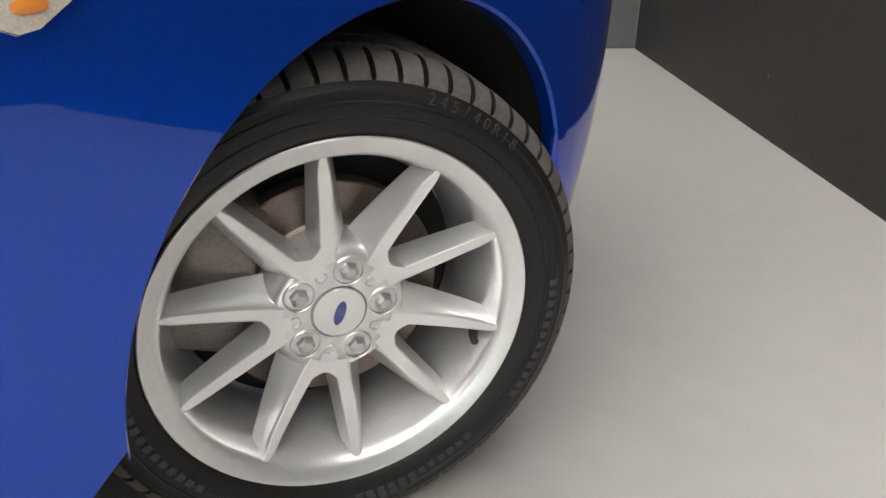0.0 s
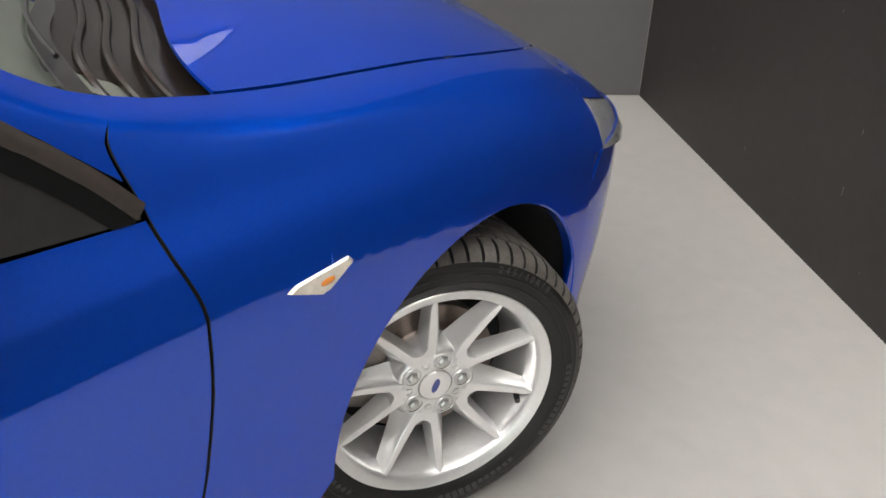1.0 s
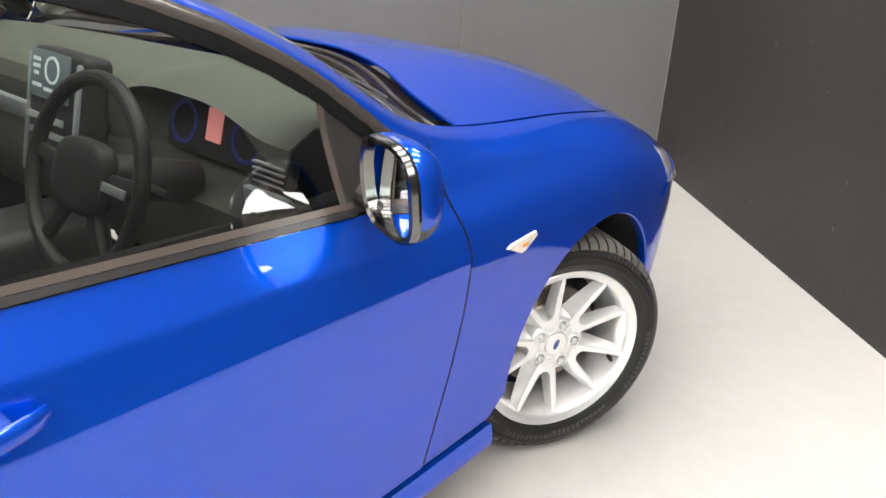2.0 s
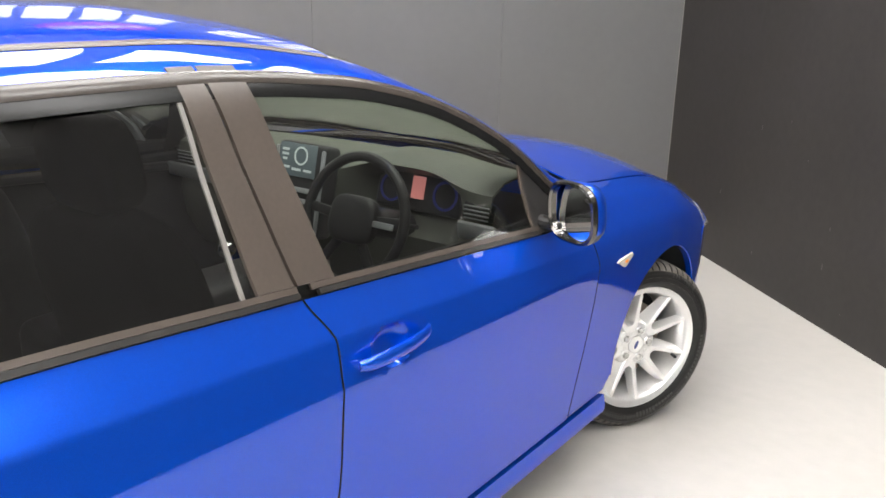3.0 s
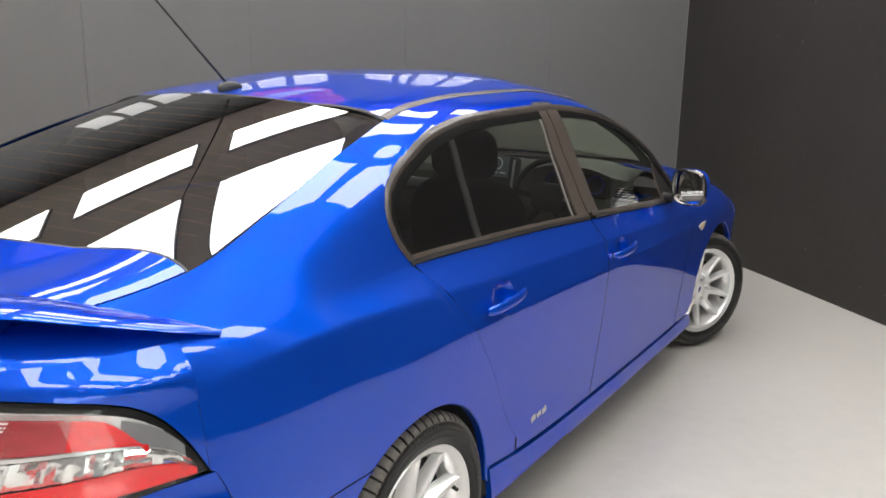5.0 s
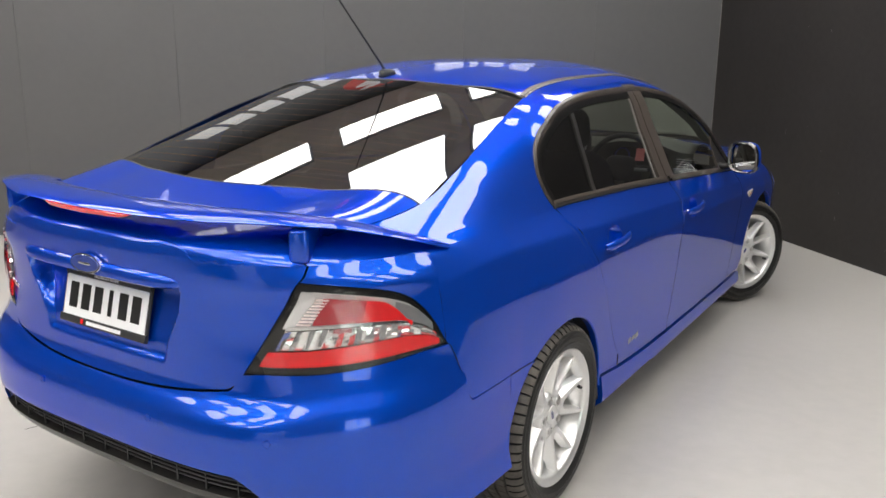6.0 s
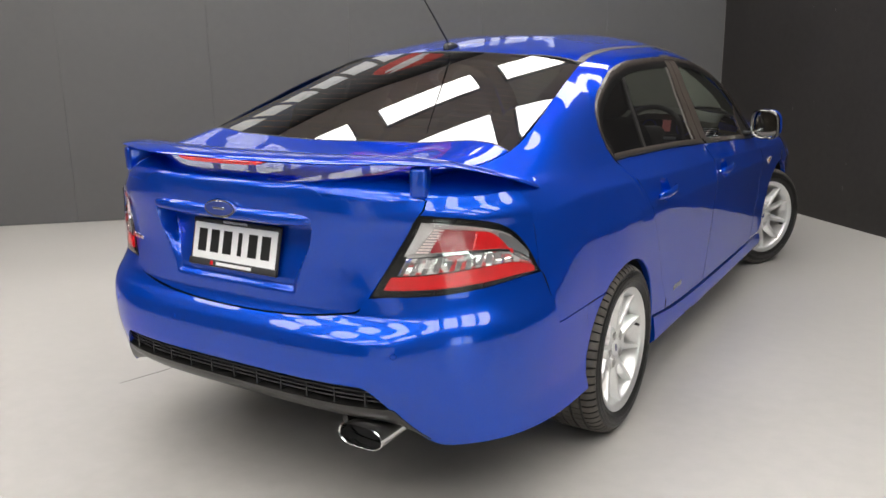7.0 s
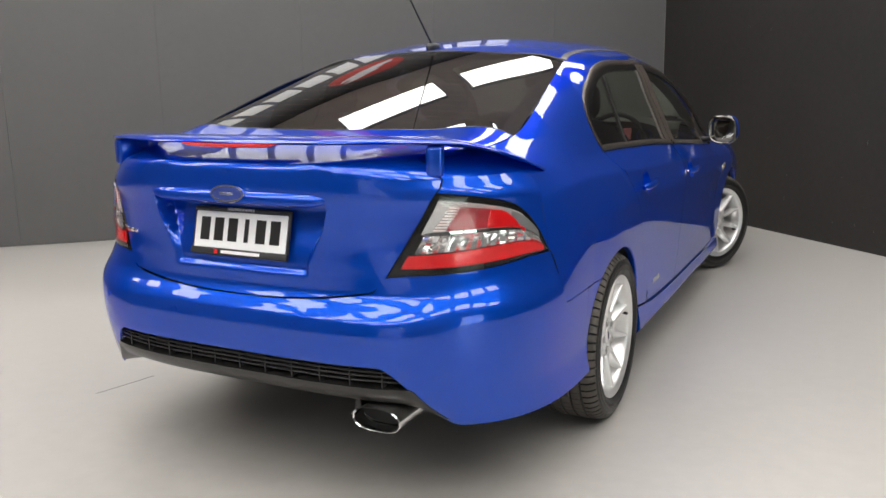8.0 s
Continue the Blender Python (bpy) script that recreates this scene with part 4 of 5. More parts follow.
for s in (1, -1):
    lamp = sided("tail_light", light_patch(0.0, 1.0, 0.0, 1.0, 0.001), FRIT, s, label="red and clear tail light in a black surround", thick=0.012)
    sided("reflector", light_patch(0.05, 0.86, lambda w: 0.50 + 0.10 * w, lambda w: 0.93 - 0.05 * w, 0.002), SILVER_LENS, s, lamp, "silvered inner reflector")
    sided("red_lens", light_patch(0.045, 0.965, 0.09, lambda w: 0.245 + 0.16 * w**1.5, 0.004, 30, 4, 0.0015), RED, s, lamp, "red lower strip")
    sided("clear_band", light_patch(0.075, 0.95, lambda w: 0.265 + 0.16 * w**1.5, lambda w: 0.475 + 0.12 * w, 0.001, 26, 4, 0.010), FACET, s, lamp, "clear silvered band")
    sided("smoked_panel", light_patch(0.70, 0.93, lambda w: 0.53 + 0.10 * w, lambda w: 0.90 - 0.03 * w, 0.0035, 10, 6), SMOKE, s, lamp, "smoked grey outer panel")
    sided("inner_lens", light_patch(0.21, 0.50, lambda w: 0.54 + 0.09 * w, lambda w: 0.875 - 0.03 * w, 0.005, 14, 8, 0.002), MAROON, s, lamp, "dark red inner lens")
    sided("stop_lens", light_patch(0.50, 0.80, lambda w: 0.54 + 0.09 * w, lambda w: 0.86 - 0.30 * max(0.0, (w - 0.58) / 0.22) ** 2.2, 0.006, 14, 8, 0.003), RED, s, lamp, "red upper lens")
    for k in range(9):
        h = 0.555 + 0.036 * k
        w0 = 0.115 + 0.006 * k
        sided("led_step", light_patch(w0, w0 + 0.085, h, h + 0.020, 0.007, 3, 1), PINK_LENS, s, lamp, "pale pink lamp step")
    sided("silver_edge", light_patch(0.12, 0.80, lambda w: 0.895 - 0.03 * w, lambda w: 0.94 - 0.05 * w, 0.005, 24, 2), SILVER_LENS, s, lamp, "silvered upper edge")
    sided("silver_line", light_patch(0.07, 0.93, lambda w: 0.485 + 0.12 * w, lambda w: 0.525 + 0.105 * w, 0.007, 24, 2), CHROME, s, lamp, "thin chrome line")
    cov = sided("cover", grids([[light_point(w, 0.02 + 0.96 * j / 14, 0.006 + 0.016 * math.sin(math.pi * j / 14) * (1 - w**6)) for j in range(15)] for w in spread(0.01, 0.99, 40)]), LENS, s, lamp, "clear outer cover", thick=0)
    cov.visible_shadow = False


# ---- wheels ----
def lettering(name, words, size, mat, parent, m, depth=0.0006):
    cu = bpy.data.curves.new(name, "FONT")
    cu.body, cu.size, cu.extrude, cu.align_x, cu.align_y = words, size, depth, "CENTER", "CENTER"
    tmp = bpy.data.objects.new(name, cu)
    scene.collection.objects.link(tmp)
    me = bpy.data.meshes.new_from_object(tmp.evaluated_get(bpy.context.evaluated_depsgraph_get()))
    bpy.data.objects.remove(tmp)
    me.materials.clear()
    me.materials.append(mat)
    ob = new(name, me)
    me.transform(m)
    ob.parent = parent
    return ob


SIDEWALL = [(0.106, 0.2325), (0.1130, 0.2400), (0.1195, 0.2500), (0.1230, 0.2600), (0.1244, 0.2606), (0.1244, 0.2630), (0.1232, 0.2638), (0.1235, 0.268), (0.1233, 0.2755), (0.1243, 0.2765), (0.1240, 0.2785), (0.1226, 0.2795), (0.1218, 0.2845), (0.1207, 0.2880), (0.1212, 0.2895), (0.1203, 0.2915), (0.1188, 0.2935), (0.1170, 0.2990)]


def tread_mesh():
    prof, n = [(-0.1170, 0.2990), (-0.1145, 0.3040), (-0.1105, 0.3090), (-0.105, 0.3135), (-0.097, 0.3180), (-0.088, 0.322)], 882
    for k in range(4):
        e = -0.062 + k * 0.0413
        top = 0.3255 - 0.0012 * abs(k - 1.5)
        prof += [(e - 0.005, top), (e - 0.004, 0.3185), (e + 0.004, 0.3185), (e + 0.005, top)]
    prof += [(0.068, 0.3235), (0.080, 0.3228), (0.088, 0.322), (0.097, 0.3180), (0.105, 0.3135), (0.1105, 0.3090), (0.1145, 0.3040), (0.1170, 0.2990)]
    rows = []
    for x, r in prof:
        row = []
        for i in range(n + 1):
            t = 2 * math.pi * i / n
            cut = 0.010 if 0.066 < abs(x) < 0.1150 and i % 14 in (0, 1) else (0.006 if abs(x) < 0.06 and i % 14 == 7 and r > 0.32 else 0.0)
            row.append((x, (r - cut) * math.cos(t), (r - cut) * math.sin(t)))
        rows.append(row)
    return grid(rows)


TREAD_R = pchip([0.0, 0.07, 0.088, 0.097, 0.105, 0.1105, 0.1145, 0.1170], [0.3253, 0.3235, 0.322, 0.318, 0.3135, 0.309, 0.304, 0.299])


def rim_mesh():
    prof = [(-0.115, 0.236), (-0.112, 0.242), (-0.106, 0.236), (-0.10, 0.216), (0.0, 0.196), (0.02, 0.198), (0.045, 0.203), (0.085, 0.214), (0.096, 0.2180), (0.103, 0.2215), (0.1075, 0.2275), (0.1120, 0.2395), (0.1140, 0.2430), (0.1146, 0.2452), (0.1128, 0.2470), (0.105, 0.244), (0.10, 0.236), (-0.115, 0.236)]
    return lathe([(x, r * 0.963) for x, r in prof], 96)


FACE = 0.100  # how far the wheel face stands out from the tyre's middle


def spoke_mesh(side):
    """One arm of a V: narrow flat face, steep towards the V's opening, a broad slope on its outer side."""
    rows = []
    for i in range(17):
        q = i / 16
        r = 0.070 + 0.162 * q
        ang = radians(90 + 36) + side * math.atan2(0.0150 + 0.0555 * q**0.9, r)
        c = Vector((0, math.cos(ang), math.sin(ang)))
        out = Vector((0, -math.sin(ang), math.cos(ang))) * side
        w = 0.0095 - 0.0035 * q - 0.0045 * smooth01(0.75, 1.0, q)
        x = FACE - 0.022 + 0.029 * q**1.3
        deep = 0.046 - 0.020 * q
        slope = 0.026 - 0.018 * q
        p = c * r
        at = lambda k, d: p + out * k + Vector((x - d, 0, 0))
        rows.append([at(w + slope, deep), at(w + 0.55 * slope, deep * 0.52), at(w + 0.0025, 0.004), at(w, 0.0008), at(w - 0.0015, 0), at(-w + 0.0015, 0), at(-w, 0.0008), at(-w - 0.003, 0.010), at(-w - 0.007, deep)])
    for r in rows:
        r.append(r[0])
    return grid(rows)


def root_mesh():
    """The web that joins the two arms of a V beyond the hub, ending in a rounded valley."""
    rows = []
    cols = [-1 + k / 8 for k in range(17)]
    for i in range(9):
        row = []
        for k in cols:
            r = 0.060 + (0.026 + 0.016 * k * k) * i / 8
            q = max(0.0, (r - 0.070) / 0.170)
            half = 0.0150 + 0.0555 * q**0.9 - 0.004
            ang = radians(90 + 36) + math.atan2(k * half, r)
            row.append(Vector((FACE - 0.0215 + 0.029 * q**1.3, r * math.cos(ang), r * math.sin(ang))))
        rows.append(row)
    last = rows[-1]
    rows.append([p + Vector((-0.004, p.y * 0.025, p.z * 0.025)) for p in last])
    rows.append([p + Vector((-0.045, p.y * 0.06, p.z * 0.06)) for p in last])
    return grid(rows)


def build_wheel():
    w = tagged(new("wheel"), "silver ten-spoke alloy wheel with a black low-profile tyre")
    side = [(x, r) for x, r in SIDEWALL]
    put("tyre", *join(lathe(side, 96), lathe([(-x, r) for x, r in side[::-1]], 96)), RUBBER, w, "black low-profile road tyre", fix=(0, 0, 0), sharp=40)
    tread = put("tread", *tread_mesh(), TREAD, w, "dusty grooved tread", fix=(0, 0, 0), sharp=35)
    tread.data.materials.append(RUBBER)
    for f in tread.data.polygons:
        if math.hypot(f.center.y, f.center.z) < TREAD_R(abs(f.center.x)) - 0.0035:
            f.material_index = 1
    for k, ch in enumerate("245/40R18"):
        lettering("lettering", ch, 0.0185, LETTER, w, Matrix.Rotation(radians(-6 - 3.0 * k), 4, "X") @ pose(0.1206, 0, 0.2885) @ Matrix.Rotation(radians(-12), 4, "Y") @ Matrix(((0, 0, 1, 0), (1, 0, 0, 0), (0, 1, 0, 0), (0, 0, 0, 1))), 0.0012)
    for a0, a1, r in ((100, 150, 0.262), (160, 215, 0.272), (-110, -70, 0.272), (-165, -125, 0.262)):
        n = int(abs(a1 - a0) / 3.2)
        for k in range(n):
            m = Matrix.Rotation(radians(a0 + (a1 - a0) * k / n), 4, "X") @ pose(0.1246, 0, r)
            put("raised_mark", *moved(rbox(0.0016, 0.0095, 0.010, 0.0), m), LETTER, w, smooth=False)
    put("rim", *rim_mesh(), ALLOY, w, fix=(0.02, 0, 0))
    hub = lathe([(FACE - 0.085, 0.096), (FACE - 0.055, 0.094), (FACE - 0.040, 0.090), (FACE - 0.030, 0.085), (FACE - 0.0250, 0.080), (FACE - 0.0232, 0.075), (FACE - 0.0232, 0.036), (FACE - 0.027, 0.0345), (FACE - 0.030, 0.0345), (FACE - 0.030, 0.0)], 60)
    put("hub", *hub, ALLOY, w)
    cap = put("centre_cap", *lathe([(FACE - 0.032, 0.0335), (FACE - 0.0225, 0.0335), (FACE - 0.021, 0.0325), (FACE - 0.0195, 0.0)], 48), ALLOY_FACE, w, "plain silver centre cap with a blue oval")
    oval = [(FACE - 0.0188, 0.0165 * math.cos(t), 0.0068 * math.sin(t)) for t in (2 * math.pi * i / 32 for i in range(32))]
    put("blue_oval", *moved((oval + [(p[0] - 0.003, p[1], p[2]) for p in oval], [tuple(range(32))] + [(i, (i + 1) % 32, 32 + (i + 1) % 32, 32 + i) for i in range(32)]), Matrix.Rotation(radians(85), 4, "X")), BADGE, cap, smooth=False, fix=(0, 0, 0))
    for k in range(5):
        turn = Matrix.Rotation(radians(72 * k), 4, "X")
        for side in (-1, 1):
            put("spoke", *moved(spoke_mesh(side), turn), ALLOY_FACE, w, fix=turn @ Matrix.Rotation(radians(36), 4, "X") @ Vector((0.03, 0, 0.15)), sharp=24)
        put("spoke_root", *moved(root_mesh(), turn), ALLOY_FACE, w, fix=(0, 0, 0), sharp=50)
        pos = turn @ Vector((0, 0, 0.05715))
        put("nut_seat", *moved(lathe([(FACE - 0.030, 0.0215), (FACE - 0.0215, 0.0200), (FACE - 0.0205, 0.0188), (FACE - 0.0215, 0.0174)], 28), Matrix.Translation(pos)), ALLOY_FACE, w)
        # the alloy bore is given a dark colour for the shade inside it
        put("nut_bore", *moved(lathe([(FACE - 0.0213, 0.0176), (FACE - 0.036, 0.0160), (FACE - 0.037, 0.0)], 28), Matrix.Translation(pos)), CAST_AND_SHADE, w, "dark bore round the nut")
        put("wheel_nut", *moved(lathe([(FACE - 0.043, 0.0125), (FACE - 0.024, 0.0125), (FACE - 0.017, 0.0112), (FACE - 0.0145, 0.007), (FACE - 0.0138, 0.0)], 6), Matrix.Translation(pos)), NUT_METAL, w, "chrome wheel nut", sharp=20)
        pin = turn @ Matrix.Rotation(radians(36), 4, "X") @ Vector((0, 0, 0.0545))
        put("locating_hole", *moved(lathe([(FACE - 0.0240, 0.0082), (FACE - 0.0215, 0.0072), (FACE - 0.0220, 0.0056), (FACE - 0.028, 0.0046), (FACE - 0.028, 0.0)], 16), Matrix.Translation(pin)), ALLOY, w)
    put("brake_disc", *lathe([(-0.005, 0.150), (0.020, 0.150), (0.022, 0.148), (0.022, 0.10), (0.03, 0.09), (0.05, 0.085), (0.055, 0.0)], 64), STEEL, w, "worn steel brake disc")
    cal = rbox(0.085, 0.10, 0.20, 0.02, 3)
    put("brake_caliper", *moved(cal, Matrix.Rotation(radians(176), 4, "X") @ Matrix.Translation((0.0, 0.0, 0.0)) @ Matrix.Translation((-0.005, 0.145, 0.0))), CAST_AND_SHADE, w, "rusty cast brake caliper")
    put("dust_shield", *lathe([(-0.03, 0.19), (-0.035, 0.19), (-0.04, 0.05)], 48), DARK, w)
    va = Matrix.Rotation(radians(-97), 4, "X") @ Matrix.Translation((0.074, 0, 0.199))
    put("valve", *moved(tube([(0, 0, 0), (0.016, 0, -0.008), (0.032, 0, -0.014)], [0.0065, 0.0065, 0.0055]), va), PLASTIC, w, "black rubber valve")
    return w


wheel = build_wheel()
wheel.parent = car
wheel.matrix_basis = pose(0.7672, 2.8885, 0.3280, -14.60, 1.03, -27.90)


def more_wheel(m):
    ob = copy_thing(wheel, m)
    ob.parent = car
    return ob


more_wheel(pose(0.785, 0.0, 0.326, 20, 0, 0))
more_wheel(pose(-0.785, 0.0, 0.326, 0, 0, 180))
more_wheel(pose(-0.775, 2.852, 0.326, 0, 0, 180 - 24))


# ---- tail details ----
# added dark sheet that keeps the inside black behind the tail's gaps and lights
put("tail_backing", *grids(mirror_rows([[tail(0.40 + 0.60 * i / 40, 0.66 + 0.325 * j / 14, -0.11 if tail(0.40 + 0.60 * i / 40, 0.8).x < 0.42 else -0.016) for j in range(15)] for i in range(41)]), across(lambda v: -1.0, lambda v: -0.58, 7.0, 11.0, 16, 24, -0.016)), DARK, car, thick=0.0, fix=(0, -0.4, 0.7))


def wing_edges(q):
    """Trailing and leading edge of the wing at q from the centre (0) to the tip (1)."""
    ks = [0, 0.3, 0.55, 0.72, 0.85, 0.94, 1.0]
    tx, ty, tz = pchip(ks, [0, 0.30, 0.53, 0.678, 0.762, 0.797, 0.808])(q), pchip(ks, [-1.115, -1.095, -1.02, -0.935, -0.80, -0.67, -0.575])(q), pchip(ks, [1.128, 1.129, 1.130, 1.124, 1.090, 1.050, 1.020])(q)
    lx, ly, lz = pchip(ks, [0, 0.28, 0.49, 0.60, 0.68, 0.75, 0.80])(q), pchip(ks, [-0.945, -0.925, -0.87, -0.80, -0.71, -0.62, -0.565])(q), pchip(ks, [1.125, 1.125, 1.121, 1.109, 1.080, 1.046, 1.020])(q)
    return Vector((float(tx), float(ty), float(tz))), Vector((float(lx), float(ly), float(lz)))


def wing():
    rows = []
    for i in range(-40, 41):
        q, sg = abs(i) / 40, (1 if i >= 0 else -1)
        t, l = wing_edges(q)
        th = 0.013 * (1 - 0.75 * q**3) + 0.002
        row = []
        for j in range(17):
            a = 2 * math.pi * j / 16
            c = (1 - math.cos(a)) / 2
            p = t + (l - t) * c
            p = p + Vector((0, 0, th * math.sin(a) * (0.7 + 0.5 * c) + 0.004 * math.sin(math.pi * c)))
            row.append(Vector((p.x * sg, p.y, p.z)))
        rows.append(row)
    return grids(rows)


spoiler = put("rear_spoiler", *wing(), PAINT, car, "blue boot spoiler on two posts", fix=(0, -0.95, 1.1), sharp=60)
strip_rows = []
for i in range(-12, 13):
    q, e = abs(i) / 12 * 0.178, 1 - 0.85 * abs(i / 12) ** 8
    t, l = wing_edges(q)
    x = t.x * (1 if i >= 0 else -1)
    strip_rows.append([Vector((x, t.y + 0.004, t.z - 0.001)), Vector((x, t.y + 0.002 - 0.006 * e, t.z - 0.004)), Vector((x, t.y + 0.002 - 0.003 * e, t.z - 0.004 - 0.010 * e)), Vector((x, t.y + 0.014, t.z - 0.004 - 0.013 * e)), Vector((x, t.y + 0.016, t.z - 0.002))])
put("brake_light", *grids(strip_rows), RED, spoiler, "long red brake light strip", fix=(0, -1.09, 1.11))
for s in (1, -1):
    put("spoiler_post", *flipped(moved(rbox(0.052, 0.11, 0.09, 0.014, 3), pose(0.600, -0.915, 1.074, 0, 0, 24)), s), PAINT, spoiler)

bar = []
for i in range(-30, 31):
    x = 0.335 * i / 30
    e = 1 - 0.25 * abs(i / 30) ** 6
    y = tail(tail_at_x(abs(x), 0.96), 0.96).y
    e = 1 - abs(i / 30) ** 10
    mid = lambda z: 0.965 + (z - 0.965) * (0.35 + 0.65 * e)
    bar.append([Vector((x, y + 0.03, mid(0.985))), Vector((x, y - 0.004 * e, mid(0.983))), Vector((x, y - 0.012 * e, mid(0.975))), Vector((x, y - 0.016 * e, mid(0.962))), Vector((x, y - 0.014 * e, mid(0.950))), Vector((x, y - 0.004 * e, mid(0.944))), Vector((x, y + 0.03, mid(0.946)))])
put("boot_handle_bar", *grids(bar), PAINT, boot_lid, fix=(0, -1.0, 0.965))


def ellipse(rx, rz, y0, y1, n=40, inner=0.0):
    """An oval plate whose face looks to -y."""
    a = [(rx * math.cos(2 * math.pi * i / n), y0, rz * math.sin(2 * math.pi * i / n)) for i in range(n)]
    b = [(rx * 0.97 * math.cos(2 * math.pi * i / n), y1, rz * 0.95 * math.sin(2 * math.pi * i / n)) for i in range(n)]
    return a + b, [tuple(range(n, 2 * n))] + [(i, (i + 1) % n, n + (i + 1) % n, n + i) for i in range(n)]


badge = put("oval_badge", *moved(ellipse(0.066, 0.028, 0.0, -0.008), pose(0, -1.112, 0.975, -8)), CHROME, boot_lid, "blue oval badge with a chrome rim", fix=(0, -1.0, 0.962))
put("badge_field", *moved(ellipse(0.059, 0.0225, 0.0, -0.003), pose(0, -1.1195, 0.9765, -8)), BADGE, badge, fix=(0, -1.0, 0.962))
put("badge_bar", *moved(rbox(0.05, 0.002, 0.006, 0.001), pose(0, -1.1225, 0.9770, -8)), CHROME, badge)

PLATE = pose(0, -1.072, 0.852, -14)
plate = put("number_plate", *moved(rbox(0.358, 0.004, 0.118, 0.002, 1), PLATE), WHITE, car, "white number plate with black characters in a black holder", smooth=False)
put("plate_holder", *moved(rbox(0.376, 0.008, 0.152, 0.004, 2), PLATE @ pose(0, 0.005, -0.002)), PLASTIC, plate)
put("holder_strip", *moved(rbox(0.376, 0.008, 0.022, 0.003, 2), PLATE @ pose(0, -0.001, -0.066)), PLASTIC, plate)
put("holder_strip", *moved(rbox(0.372, 0.006, 0.012, 0.003, 2), PLATE @ pose(0, -0.0005, 0.067)), PLASTIC, plate)
for i in range(6):
    put("character_bar", *moved(rbox(0.036 if i != 3 else 0.016, 0.002, 0.072, 0.0), PLATE @ pose(-0.136 + 0.0545 * i, -0.0025, 0.004)), INK, plate, smooth=False)
put("name_bar", *moved(rbox(0.15, 0.002, 0.0095, 0.0), PLATE @ pose(0.012, -0.0055, -0.066)), WHITE, plate, smooth=False)
put("red_mark", *moved(rbox(0.013, 0.002, 0.013, 0.002), PLATE @ pose(-0.084, -0.0055, -0.066)), RED, plate, smooth=False)


lettering("lettering", "HASTINGS & NAPIER", 0.0115, WHITE, plate, PLATE @ pose(0, -0.0045, 0.067, 90))

for k in range(3):
    x = -0.535 + 0.032 * k
    p = tail(tail_at_x(abs(x), 0.822), 0.822, 0.0)
    put("model_badge", *moved(rbox(0.026, 0.005, 0.016 - 0.003 * (k == 2), 0.003, 2), pose(x, p.y - 0.002, 0.822, 0, 14 if k == 0 else 0, -18)), CHROME, boot_lid, "small chrome badge")
for s in (1, -1):
    for k in range(3):
        y = 0.662 + 0.041 * k
        p = skin(y, level(y, 0.40, 2, 5))
        sided("side_badge", moved(rbox(0.0015, 0.030, 0.020 - 0.004 * (k == 1), 0.0), pose(p.x + 0.0015, y, 0.40, 12)), GREY_TRIM, s, DOORS[s][1], "small silver badge", thick=0, smooth=False)

# lower rear: grille and valance
cols = []
a0 = tail_at_x(0.66, 0.40)
for i in range(49):
    a = a0 + (1 - a0) * i / 48
    x = tail(a, 0.4).x
    lowz = 0.335 - 0.035 * smooth01(0.52, 0.66, x)
    topz = max(lowz + 0.004, min(0.428, bumper_low(x) + 0.003))
    cols.append([tail(a, lowz + (topz - lowz) * j / 8, 0.003 - 0.05 * (1 - j / 8) ** 2) for j in range(9)])
    under = cols[-1][0]
    cols[-1] = [Vector((under.x, under.y + 0.20, under.z + 0.02)), Vector((under.x, under.y + 0.06, under.z))] + cols[-1] + [Vector((cols[-1][-1].x, cols[-1][-1].y + 0.06, topz + 0.004))]
put("rear_valance", *grids(mirror_rows(cols)), BLACK_TRIM, car, "smooth black lower rear valance", thick=0.0, fix=(0, -0.4, 0.4))
a0 = tail_at_x(0.62, 0.44)
cols = [[tail(a0 + (1 - a0) * i / 40, 0.40 + 0.13 * j / 3, -0.06) for j in range(4)] for i in range(41)]
gr = put("rear_grille", *grids(mirror_rows(cols)), DARK, car, "black slatted rear grille", thick=0.004, fix=(0, -0.4, 0.4))
a0 = tail_at_x(0.585, 0.44)
for z in (0.440, 0.456, 0.472, 0.488):
    path = [tail(a0 + (1 - a0) * i / 40, z, -0.018) for i in range(41)]
    path = path + [Vector((-p.x, p.y, p.z)) for p in path[-2::-1]]
    put("slat", *tube(path, 0.0045, 8, 0.7), PLASTIC, gr)
for k in range(-5, 6):
    x = 0.1 * k
    p = tail(tail_at_x(abs(x), 0.45), 0.45, -0.03)
    put("divider", *moved(rbox(0.006, 0.03, 0.078, 0.001, 1), Matrix.Translation((x, p.y, 0.462))), PLASTIC, gr)

# exhaust tip
def oval_tube(rx, rz, length, th):
    rows = []
    for k, y in ((1.0, 0.0), (1.0, length), (1.0 - th * 0.5, length + 0.003), (1.0 - th, length), (1.0 - th, 0.02), (0.0, 0.02)):
        rows.append([(rx * k * math.copysign(abs(math.cos(t)) ** 0.6, math.cos(t)), -y, rz * (k if k > 0.9 else k * 0.96) * math.sin(t)) for t in (2 * math.pi * i / 48 for i in range(49))])
    return grid(rows)


